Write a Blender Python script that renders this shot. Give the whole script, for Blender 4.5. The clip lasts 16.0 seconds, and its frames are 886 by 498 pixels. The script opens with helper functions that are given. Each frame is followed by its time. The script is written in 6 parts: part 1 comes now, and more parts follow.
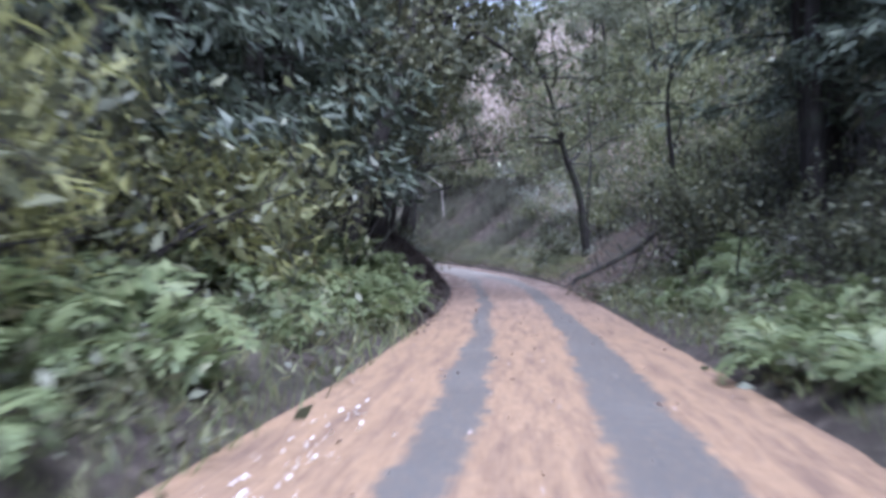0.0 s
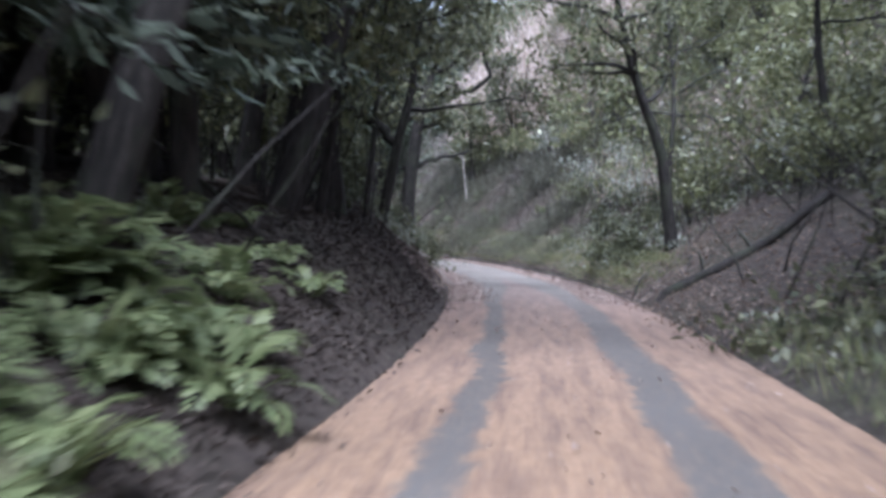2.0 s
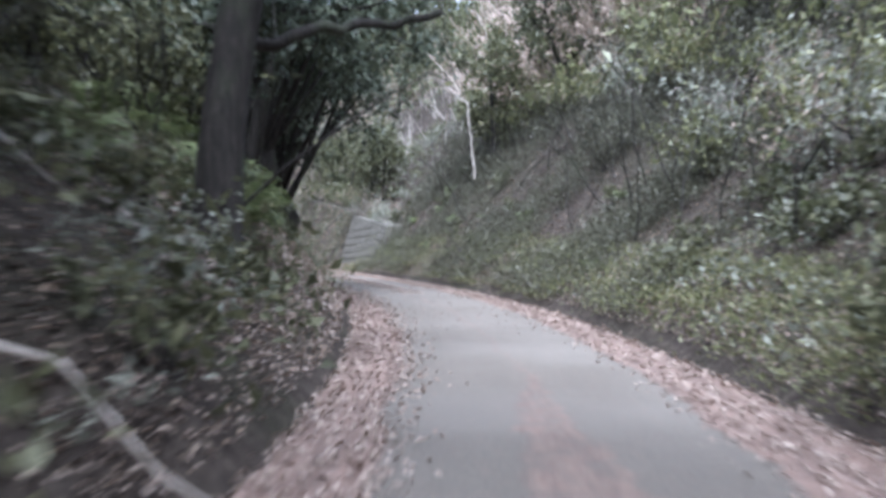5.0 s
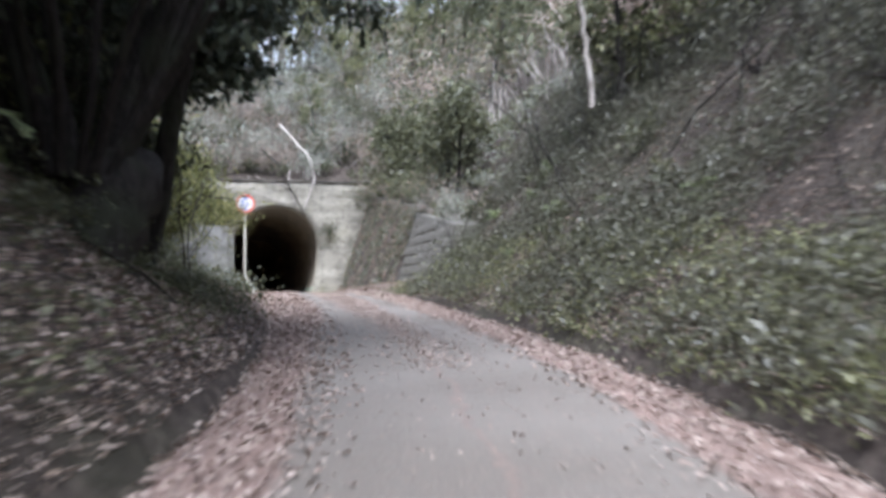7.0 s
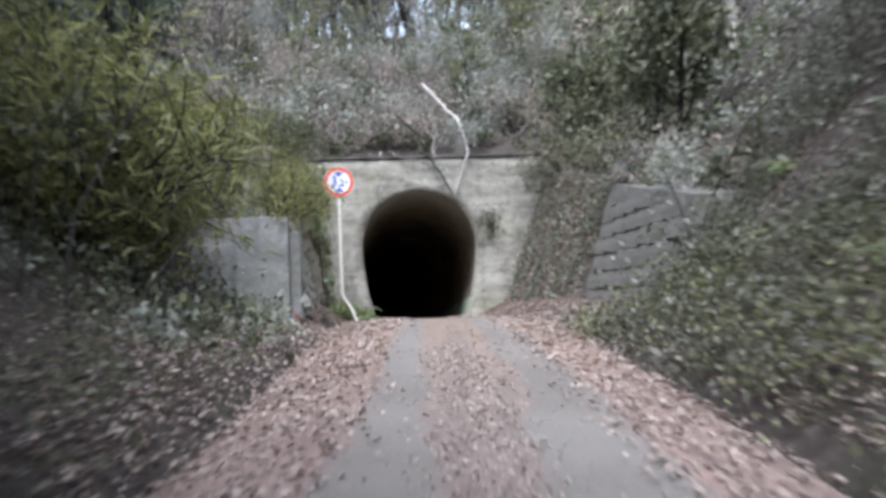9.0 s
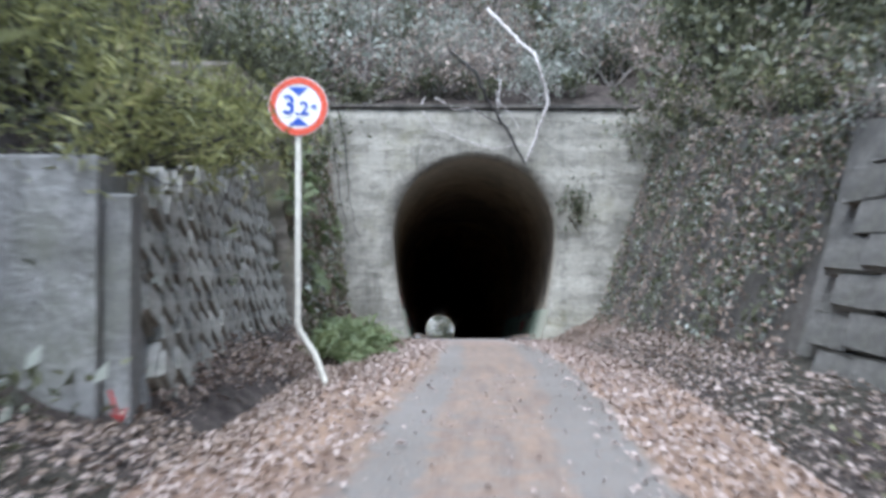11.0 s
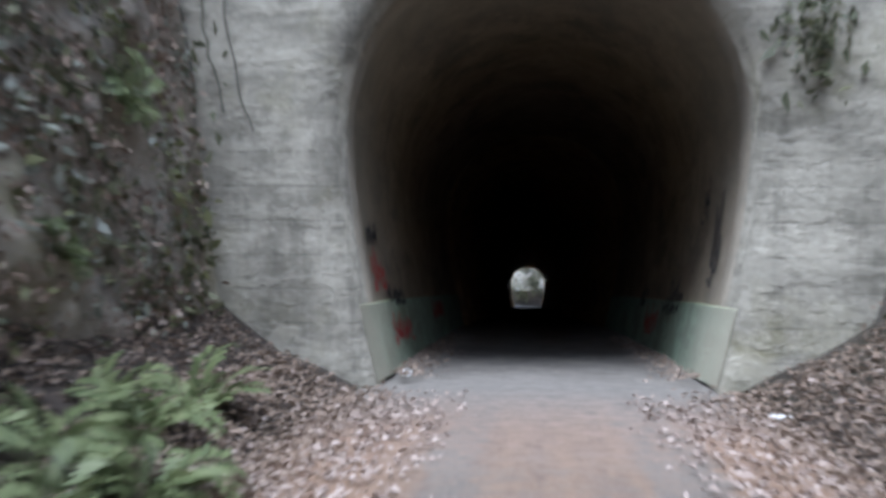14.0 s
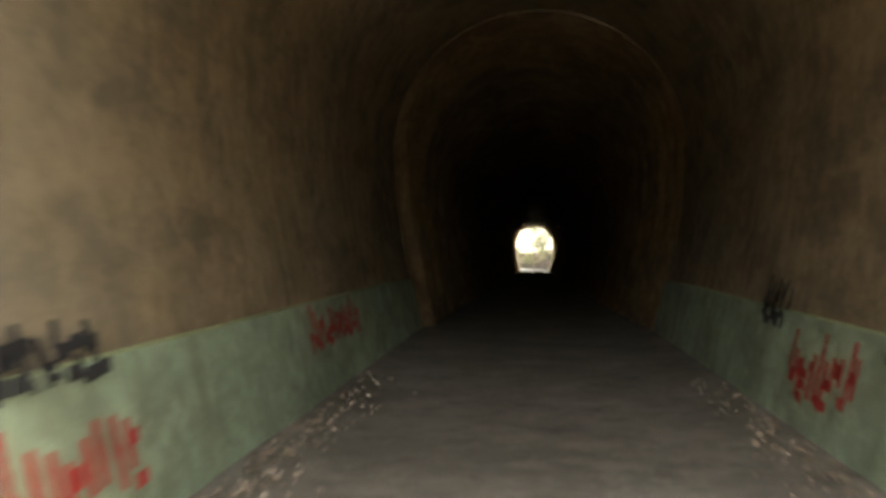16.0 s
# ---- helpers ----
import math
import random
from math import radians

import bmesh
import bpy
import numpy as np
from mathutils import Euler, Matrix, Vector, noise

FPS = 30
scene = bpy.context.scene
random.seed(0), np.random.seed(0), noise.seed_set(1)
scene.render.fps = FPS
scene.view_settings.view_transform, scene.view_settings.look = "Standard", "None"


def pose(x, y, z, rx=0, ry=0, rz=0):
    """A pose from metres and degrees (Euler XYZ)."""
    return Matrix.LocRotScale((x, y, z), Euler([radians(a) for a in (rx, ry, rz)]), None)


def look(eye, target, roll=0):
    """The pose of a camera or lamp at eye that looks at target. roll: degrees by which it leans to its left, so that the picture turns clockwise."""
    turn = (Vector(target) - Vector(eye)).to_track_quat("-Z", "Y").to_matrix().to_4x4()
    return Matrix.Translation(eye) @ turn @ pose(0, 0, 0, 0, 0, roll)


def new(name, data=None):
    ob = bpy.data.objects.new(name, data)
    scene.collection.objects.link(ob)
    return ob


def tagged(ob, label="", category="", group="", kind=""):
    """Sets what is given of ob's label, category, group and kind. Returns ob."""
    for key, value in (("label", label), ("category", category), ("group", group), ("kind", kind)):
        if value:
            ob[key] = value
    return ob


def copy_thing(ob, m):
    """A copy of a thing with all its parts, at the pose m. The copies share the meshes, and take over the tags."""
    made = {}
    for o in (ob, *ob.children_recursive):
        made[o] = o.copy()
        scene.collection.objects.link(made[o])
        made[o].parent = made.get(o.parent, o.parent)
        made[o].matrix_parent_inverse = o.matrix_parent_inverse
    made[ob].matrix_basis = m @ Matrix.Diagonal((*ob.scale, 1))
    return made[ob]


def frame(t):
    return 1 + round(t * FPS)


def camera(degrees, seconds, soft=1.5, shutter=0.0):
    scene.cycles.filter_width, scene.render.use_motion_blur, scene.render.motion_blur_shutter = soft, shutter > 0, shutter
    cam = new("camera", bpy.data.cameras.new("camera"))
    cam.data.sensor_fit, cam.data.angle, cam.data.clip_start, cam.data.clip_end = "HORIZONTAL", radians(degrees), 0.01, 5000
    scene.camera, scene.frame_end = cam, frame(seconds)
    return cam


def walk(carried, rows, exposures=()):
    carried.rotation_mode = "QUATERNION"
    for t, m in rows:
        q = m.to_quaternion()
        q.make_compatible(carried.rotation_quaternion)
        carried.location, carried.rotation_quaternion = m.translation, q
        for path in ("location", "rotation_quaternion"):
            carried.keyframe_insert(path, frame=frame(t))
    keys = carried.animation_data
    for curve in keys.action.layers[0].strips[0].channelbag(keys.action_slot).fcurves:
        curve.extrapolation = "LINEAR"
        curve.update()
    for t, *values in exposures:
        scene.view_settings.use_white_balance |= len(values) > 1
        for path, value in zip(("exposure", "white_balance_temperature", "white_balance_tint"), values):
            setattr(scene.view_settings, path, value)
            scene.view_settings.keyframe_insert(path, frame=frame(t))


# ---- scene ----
cam = camera(45.3, 16.0, soft=3.6, shutter=0.7)
PATH = [
    (0, (-27.800, -92.311, 0.682), (-26.925, -90.513, 0.701), 0.6),
    (0.5, (-25.924, -89.127, 0.714), (-25.082, -87.314, 0.732), 0.5),
    (1, (-24.108, -85.970, 0.741), (-23.282, -84.148, 0.766), 0.5),
    (1.5, (-22.285, -82.761, 0.756), (-21.472, -80.934, 0.766), 0.6),
    (2, (-20.508, -79.606, 0.760), (-19.708, -77.774, 0.765), 0.8),
    (2.5, (-18.749, -76.422, 0.784), (-17.960, -74.584, 0.801), 1.0),
    (3, (-16.994, -73.197, 0.824), (-16.217, -71.354, 0.848), 1.3),
    (3.5, (-15.254, -69.953, 0.867), (-14.490, -68.105, 0.892), 1.5),
    (6, (-7.387, -53.317, 1.142), (-6.724, -51.431, 1.198), -0.7),
    (6.5, (-6.086, -50.150, 1.188), (-5.497, -48.240, 1.267), -0.1),
    (7, (-4.896, -46.846, 1.236), (-4.383, -44.914, 1.285), 0.1),
    (7.5, (-3.856, -43.663, 1.358), (-3.429, -41.710, 1.407), -0.0),
    (8, (-3.131, -40.573, 1.476), (-2.784, -38.604, 1.526), -0.6),
    (8.5, (-2.528, -37.549, 1.543), (-2.275, -35.566, 1.595), -1.2),
    (9, (-2.056, -34.493, 1.619), (-1.895, -32.500, 1.660), -1.8),
    (11.5, (-0.840, -21.820, 1.950), (-0.830, -19.820, 1.957), 0.4),
    (12, (-0.590, -19.445, 1.958), (-0.598, -17.445, 1.949), 0.3),
    (12.5, (-0.393, -16.887, 1.950), (-0.435, -14.887, 1.917), 0.3),
    (13, (-0.288, -14.413, 1.875), (-0.380, -12.415, 1.822), 0.3),
    (13.5, (-0.227, -11.949, 1.802), (-0.356, -9.954, 1.731), 0.1),
    (14, (-0.185, -9.486, 1.712), (-0.340, -7.494, 1.624), 0.2),
    (14.5, (-0.151, -7.203, 1.610), (-0.318, -5.214, 1.488), 0.6),
    (15, (-0.112, -4.953, 1.497), (-0.274, -2.965, 1.349), 0.9),
    (15.5, (-0.082, -2.753, 1.377), (-0.247, -0.766, 1.225), 0.0),
    (16, (-0.052, -0.603, 1.277), (-0.222, 1.382, 1.110), 0.0),
]
walk(cam, [(t, look(eye, target, roll)) for t, eye, target, roll in PATH],
     exposures=[(0.0, 1.97, 5000, 21), (1.5, 2.14, 5150, 19), (2.5, 1.92, 5280, 14), (3.7, 1.97, 5340, 12), (5.8, 2.22, 5350, 14), (7.0, 1.89, 5600, 14), (8.0, 1.86, 5550, 14), (9.0, 1.68, 5550, 13), (11.5, 1.66, 5180, 10), (13.5, 1.48, 5230, 10), (14.5, 1.44, 5320, 13), (15.0, 1.38, 5400, 13), (15.4, 1.4, 5500, 10), (15.5, 1.75, 5750, 9), (15.75, 3.2, 6900, 7), (16.0, 4.35, 7700, 3)])

# ---- world, sun ----
world = bpy.data.worlds.new("world")
scene.world = world
world.use_nodes = True
wn = world.node_tree
sky = wn.nodes.new("ShaderNodeTexSky")
sky.sky_type, sky.sun_disc = "NISHITA", False
sky.sun_elevation, sky.sun_rotation = radians(62), radians(195)
sky.air_density, sky.dust_density, sky.ozone_density = 1.0, 1.0, 1.5
wn.nodes["Background"].inputs["Strength"].default_value = 0.15
haze = wn.nodes.new("ShaderNodeHueSaturation")
haze.inputs["Saturation"].default_value = 0.35
wn.links.new(sky.outputs[0], haze.inputs["Color"])
wn.links.new(haze.outputs[0], wn.nodes["Background"].inputs["Color"])
sun_data = bpy.data.lights.new("sun", "SUN")
sun_data.energy, sun_data.angle, sun_data.color = 2.6, radians(35), (1.0, 0.98, 0.95)
sun = new("sun", sun_data)
sun.matrix_world = look((0, 0, 60), (Vector((0, 0, 60)) - Vector((math.sin(radians(195)) * math.cos(radians(62)), math.cos(radians(195)) * math.cos(radians(62)), math.sin(radians(62))))))

# ---- materials ----
MATS = {}


def nodes_of(name, rough=0.8, spec=0.3):
    m = bpy.data.materials.new(name)
    m.use_nodes = True
    MATS[name] = m
    nt = m.node_tree
    b = nt.nodes["Principled BSDF"]
    b.inputs["Roughness"].default_value = rough
    b.inputs["Specular IOR Level"].default_value = spec
    return m, nt, b


def add(nt, kind, **values):
    n = nt.nodes.new(kind)
    for key, value in values.items():
        n.inputs[key.replace("_", " ")].default_value = value
    return n


def noise_tex(nt, scale, detail=6.0, rough=0.6, vector=None):
    n = add(nt, "ShaderNodeTexNoise", Scale=scale, Detail=detail, Roughness=rough)
    if vector is not None:
        nt.links.new(vector, n.inputs["Vector"])
    return n.outputs["Fac"]


def ramp(nt, fac, stops):
    r = nt.nodes.new("ShaderNodeValToRGB")
    while len(r.color_ramp.elements) < len(stops):
        r.color_ramp.elements.new(0.5)
    for e, (p, c) in zip(r.color_ramp.elements, stops):
        e.position = p
        e.color = (*c, 1) if len(c) == 3 else c
    nt.links.new(fac, r.inputs[0])
    return r.outputs[0]


def grey(v):
    return (v, v, v)


def mix(nt, fac, a, b, blend="MIX"):
    n = nt.nodes.new("ShaderNodeMix")
    n.data_type, n.blend_type = "RGBA", blend
    for sock, v in ((0, fac), (6, a), (7, b)):
        if isinstance(v, bpy.types.NodeSocket):
            nt.links.new(v, n.inputs[sock])
        elif sock == 0:
            n.inputs[0].default_value = v
        else:
            n.inputs[sock].default_value = (*v, 1)
    return n.outputs[2]


def calc(nt, op, a, b=0.0, clamp=False):
    n = nt.nodes.new("ShaderNodeMath")
    n.operation, n.use_clamp = op, clamp
    for k, v in enumerate((a, b)):
        if isinstance(v, bpy.types.NodeSocket):
            nt.links.new(v, n.inputs[k])
        else:
            n.inputs[k].default_value = v
    return n.outputs[0]


def bump(nt, b, height, strength=0.4, distance=0.02):
    n = add(nt, "ShaderNodeBump", Strength=strength, Distance=distance)
    nt.links.new(height, n.inputs["Height"])
    nt.links.new(n.outputs[0], b.inputs["Normal"])


def object_coords(nt):
    return nt.nodes.new("ShaderNodeTexCoord").outputs["Object"]


def leaf_material(name, dark, mid, light, rough=0.42, translucent=0.38, odd=None):
    """Leaves: each one its own tone, and some light comes through."""
    m, nt, b = nodes_of(name, rough, 0.45 if rough < 0.65 else 0.15)
    geo = nt.nodes.new("ShaderNodeNewGeometry").outputs["Random Per Island"]
    info = nt.nodes.new("ShaderNodeObjectInfo").outputs["Random"]
    both = calc(nt, "ADD", calc(nt, "MULTIPLY", geo, 0.7), calc(nt, "MULTIPLY", info, 0.3))
    stops = [(0.0, dark), (0.5, mid), (0.93, light)]
    if odd:
        stops += [(0.97, odd)]
    colour = ramp(nt, both, stops)
    big = noise_tex(nt, 0.35, 3, 0.5, object_coords(nt))
    colour = mix(nt, calc(nt, "MULTIPLY", big, 0.5), colour, dark)
    nt.links.new(colour, b.inputs["Base Color"])
    t = nt.nodes.new("ShaderNodeBsdfTranslucent")
    nt.links.new(colour, t.inputs["Color"])
    s = nt.nodes.new("ShaderNodeMixShader")
    s.inputs[0].default_value = translucent
    nt.links.new(b.outputs[0], s.inputs[1])
    nt.links.new(t.outputs[0], s.inputs[2])
    nt.links.new(s.outputs[0], nt.nodes["Material Output"].inputs["Surface"])
    return m


leaf_material("leaf_broad", (0.048, 0.054, 0.031), (0.108, 0.112, 0.060), (0.215, 0.213, 0.115), rough=0.5, odd=(0.351, 0.338, 0.176))
leaf_material("leaf_bright", (0.085, 0.092, 0.042), (0.180, 0.187, 0.087), (0.325, 0.325, 0.16), odd=(0.432, 0.378, 0.135))
leaf_material("leaf_bamboo", (0.08, 0.088, 0.032), (0.21, 0.212, 0.072), (0.40, 0.385, 0.14), rough=0.55, translucent=0.52, odd=(0.5, 0.44, 0.22))
# cedar sprays; also broadleaf crowns with shade put into the leaf colour
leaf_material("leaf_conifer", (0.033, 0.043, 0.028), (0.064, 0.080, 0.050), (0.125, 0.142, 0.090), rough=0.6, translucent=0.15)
leaf_material("leaf_fern", (0.078, 0.100, 0.040), (0.145, 0.176, 0.074), (0.25, 0.272, 0.13), rough=0.55)
leaf_material("leaf_dusty", (0.05, 0.049, 0.031), (0.115, 0.113, 0.075), (0.205, 0.20, 0.138), rough=0.5, translucent=0.25, odd=(0.44, 0.42, 0.35))
leaf_material("leaf_dry", (0.21, 0.155, 0.115), (0.41, 0.33, 0.265), (0.64, 0.55, 0.46), rough=0.75, odd=(0.702, 0.621, 0.527))
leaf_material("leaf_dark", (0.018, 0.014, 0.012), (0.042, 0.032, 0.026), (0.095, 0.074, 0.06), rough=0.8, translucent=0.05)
leaf_material("leaf_litter", (0.20, 0.152, 0.125), (0.335, 0.266, 0.224), (0.50, 0.425, 0.372), rough=0.7, translucent=0.08, odd=(0.66, 0.59, 0.54))
leaf_material("leaf_brown", (0.13, 0.093, 0.068), (0.25, 0.188, 0.142), (0.42, 0.345, 0.285), rough=0.7, translucent=0.08, odd=(0.6, 0.53, 0.47))
leaf_material("leaf_pale", (0.165, 0.175, 0.135), (0.30, 0.312, 0.25), (0.50, 0.51, 0.43), rough=0.5)
leaf_material("grass", (0.081, 0.101, 0.041), (0.176, 0.196, 0.081), (0.365, 0.344, 0.176), rough=0.6)

m, nt, b = nodes_of("bark", 0.9, 0.2)
oc = object_coords(nt)
mp = add(nt, "ShaderNodeMapping", Scale=(7, 7, 1.2))
nt.links.new(oc, mp.inputs["Vector"])
streak = noise_tex(nt, 3.0, 8, 0.65, mp.outputs[0])
patch = noise_tex(nt, 1.4, 4, 0.6, oc)
c = ramp(nt, streak, [(0.3, (0.010, 0.009, 0.008)), (0.55, (0.030, 0.026, 0.023)), (0.8, (0.075, 0.068, 0.06))])
c = mix(nt, ramp(nt, patch, [(0.5, grey(0)), (0.68, grey(0.6))]), c, (0.05, 0.06, 0.035))
nt.links.new(c, b.inputs["Base Color"])
bump(nt, b, streak, 0.8, 0.03)

m, nt, b = nodes_of("bark_pale", 0.85, 0.25)
oc = object_coords(nt)
n1 = noise_tex(nt, 9.0, 6, 0.6, oc)
c = ramp(nt, n1, [(0.3, (0.20, 0.175, 0.15)), (0.55, (0.42, 0.38, 0.34)), (0.8, (0.58, 0.54, 0.50))])
nt.links.new(c, b.inputs["Base Color"])
bump(nt, b, n1, 0.5, 0.01)

m, nt, b = nodes_of("bark_grey", 0.9, 0.2)
oc = object_coords(nt)
n1 = noise_tex(nt, 9.0, 6, 0.6, oc)
c = ramp(nt, n1, [(0.3, (0.085, 0.072, 0.06)), (0.55, (0.19, 0.168, 0.145)), (0.8, (0.31, 0.285, 0.255))])
nt.links.new(c, b.inputs["Base Color"])
bump(nt, b, n1, 0.5, 0.01)

m, nt, b = nodes_of("straw", 0.8, 0.25)
oc = object_coords(nt)
tone = nt.nodes.new("ShaderNodeNewGeometry").outputs["Random Per Island"]
c = ramp(nt, tone, [(0.0, (0.26, 0.19, 0.15)), (0.5, (0.50, 0.40, 0.335)), (1.0, (0.72, 0.62, 0.545))])
c = mix(nt, ramp(nt, noise_tex(nt, 6.0, 5, 0.6, oc), [(0.45, grey(0)), (0.7, grey(0.5))]), c, (0.24, 0.19, 0.15))
nt.links.new(c, b.inputs["Base Color"])

m, nt, b = nodes_of("soil", 0.95, 0.15)
oc = object_coords(nt)
n1, n2, n3 = noise_tex(nt, 0.45, 5, 0.6, oc), noise_tex(nt, 6.0, 8, 0.7, oc), noise_tex(nt, 1.3, 5, 0.65, oc)
c = ramp(nt, n2, [(0.28, (0.024, 0.019, 0.016)), (0.5, (0.05, 0.040, 0.033)), (0.66, (0.10, 0.081, 0.067)), (0.8, (0.21, 0.172, 0.146))])
c = mix(nt, ramp(nt, n1, [(0.48, grey(0)), (0.62, grey(0.35))]), c, (0.030, 0.035, 0.017))
c = mix(nt, ramp(nt, n3, [(0.55, grey(0)), (0.7, grey(0.5))]), c, (0.07, 0.06, 0.05))
nt.links.new(c, b.inputs["Base Color"])
bump(nt, b, calc(nt, "ADD", n2, calc(nt, "MULTIPLY", n3, 2.0)), 1.0, 0.08)

# road: asphalt under orange-brown needles; UV is metres across and along
m, nt, b = nodes_of("road_surface", 0.85, 0.3)
uv = nt.nodes.new("ShaderNodeUVMap").outputs[0]
sep = nt.nodes.new("ShaderNodeSeparateXYZ")
nt.links.new(uv, sep.inputs[0])
across, along = sep.outputs[0], sep.outputs[1]
wob = noise_tex(nt, 0.35, 4, 0.55, uv)
edge = noise_tex(nt, 3.2, 8, 0.7, uv)
fine = noise_tex(nt, 38.0, 5, 0.7, uv)
speck = noise_tex(nt, 11.0, 7, 0.75, uv)
asphalt = ramp(nt, fine, [(0.3, (0.080, 0.070, 0.058)), (0.55, (0.143, 0.127, 0.106)), (0.8, (0.245, 0.217, 0.18))])
asphalt = mix(nt, ramp(nt, wob, [(0.4, grey(0)), (0.65, grey(0.5))]), asphalt, (0.205, 0.187, 0.163))
needles = ramp(nt, speck, [(0.25, (0.106, 0.066, 0.038)), (0.5, (0.218, 0.139, 0.080)), (0.75, (0.32, 0.222, 0.142))])
pink = ramp(nt, speck, [(0.25, (0.10, 0.067, 0.053)), (0.5, (0.215, 0.148, 0.121)), (0.75, (0.33, 0.248, 0.21))])
mp = add(nt, "ShaderNodeMapping", Scale=(2.2, 0.22, 1))
nt.links.new(uv, mp.inputs["Vector"])
streaks = noise_tex(nt, 2.6, 7, 0.7, mp.outputs[0])
clods = noise_tex(nt, 5.5, 8, 0.75, uv)
needles = mix(nt, ramp(nt, streaks, [(0.44, grey(0)), (0.66, grey(0.75))]), needles, (0.095, 0.060, 0.044))
needles = mix(nt, ramp(nt, clods, [(0.52, grey(0)), (0.68, grey(0.45))]), needles, (0.075, 0.052, 0.042))
late = ramp(nt, calc(nt, "DIVIDE", along, 100.0), [(0.24, grey(0)), (0.46, grey(1))])
pink = mix(nt, ramp(nt, streaks, [(0.42, grey(0)), (0.66, grey(0.7))]), pink, (0.085, 0.062, 0.053))
pink = mix(nt, ramp(nt, clods, [(0.5, grey(0)), (0.66, grey(0.6))]), pink, (0.075, 0.058, 0.05))
pinker = ramp(nt, calc(nt, "DIVIDE", along, 100.0), [(0.16, grey(0)), (0.42, grey(1)), (0.70, grey(1)), (0.80, grey(0.25))])
cover = mix(nt, pinker, needles, pink)
asphalt = mix(nt, calc(nt, "SUBTRACT", 0.55, calc(nt, "MULTIPLY", late, 0.5)), asphalt, (0.03, 0.03, 0.031))
shift = calc(nt, "ADD", calc(nt, "MULTIPLY", calc(nt, "SUBTRACT", wob, 0.5), 0.45), calc(nt, "MULTIPLY", calc(nt, "SUBTRACT", edge, 0.5), 0.5))
u = calc(nt, "ADD", across, shift)
way = calc(nt, "DIVIDE", along, 100.0)
left_at = ramp(nt, way, [(0.0, grey(0.66)), (0.08, grey(0.7)), (0.2, grey(0.84)), (0.36, grey(0.93)), (0.48, grey(0.66)), (0.64, grey(0.66)), (0.72, grey(0.55))])
right_at = ramp(nt, way, [(0.36, grey(0.70)), (0.48, grey(0.56)), (0.64, grey(0.56)), (0.72, grey(0.70))])
left_half = ramp(nt, way, [(0.0, grey(0.26)), (0.1, grey(0.25)), (0.2, grey(0.19)), (0.36, grey(0.2)), (0.47, grey(0.66)), (0.64, grey(0.64)), (0.71, grey(0.26)), (1.0, grey(0.2))])
right_half = ramp(nt, way, [(0.0, grey(0.38)), (0.1, grey(0.36)), (0.2, grey(0.28)), (0.36, grey(0.28)), (0.47, grey(0.66)), (0.64, grey(0.64)), (0.71, grey(0.34)), (1.0, grey(0.25))])
left_rut = calc(nt, "ABSOLUTE", calc(nt, "ADD", u, left_at))
right_rut = calc(nt, "ABSOLUTE", calc(nt, "SUBTRACT", u, right_at))
lr = calc(nt, "DIVIDE", calc(nt, "SUBTRACT", left_half, left_rut), 0.09, True)
rr = calc(nt, "DIVIDE", calc(nt, "SUBTRACT", right_half, right_rut), 0.09, True)
worn = calc(nt, "MAXIMUM", lr, rr)
inner = calc(nt, "DIVIDE", calc(nt, "SUBTRACT", 1.0, calc(nt, "ABSOLUTE", u)), 0.3, True)
patchy = calc(nt, "MULTIPLY", calc(nt, "MULTIPLY", ramp(nt, clods, [(0.45, grey(0.25)), (0.6, grey(0.95))]), late), inner)
worn = calc(nt, "MAXIMUM", worn, patchy)
dust = ramp(nt, speck, [(0.45, grey(0.0)), (0.75, grey(0.5))])
road = mix(nt, calc(nt, "MULTIPLY", worn, calc(nt, "SUBTRACT", 1.0, dust)), cover, asphalt)
dusty = ramp(nt, clods, [(0.35, (0.115, 0.10, 0.088)), (0.5, (0.22, 0.15, 0.112)), (0.65, (0.33, 0.207, 0.148))])
road = mix(nt, ramp(nt, calc(nt, "DIVIDE", calc(nt, "ADD", along, calc(nt, "MULTIPLY", edge, 3.0)), 110.0), [(0.86, grey(0)), (0.91, grey(1))]), road, dusty)
floor_tone = ramp(nt, clods, [(0.35, (0.12, 0.108, 0.094)), (0.6, (0.19, 0.172, 0.15))])
road = mix(nt, ramp(nt, calc(nt, "DIVIDE", calc(nt, "ADD", along, edge), 100.0), [(0.959, grey(0)), (0.983, grey(1))]), road, floor_tone)
nt.links.new(road, b.inputs["Base Color"])
bump(nt, b, calc(nt, "ADD", fine, speck), 0.6, 0.012)


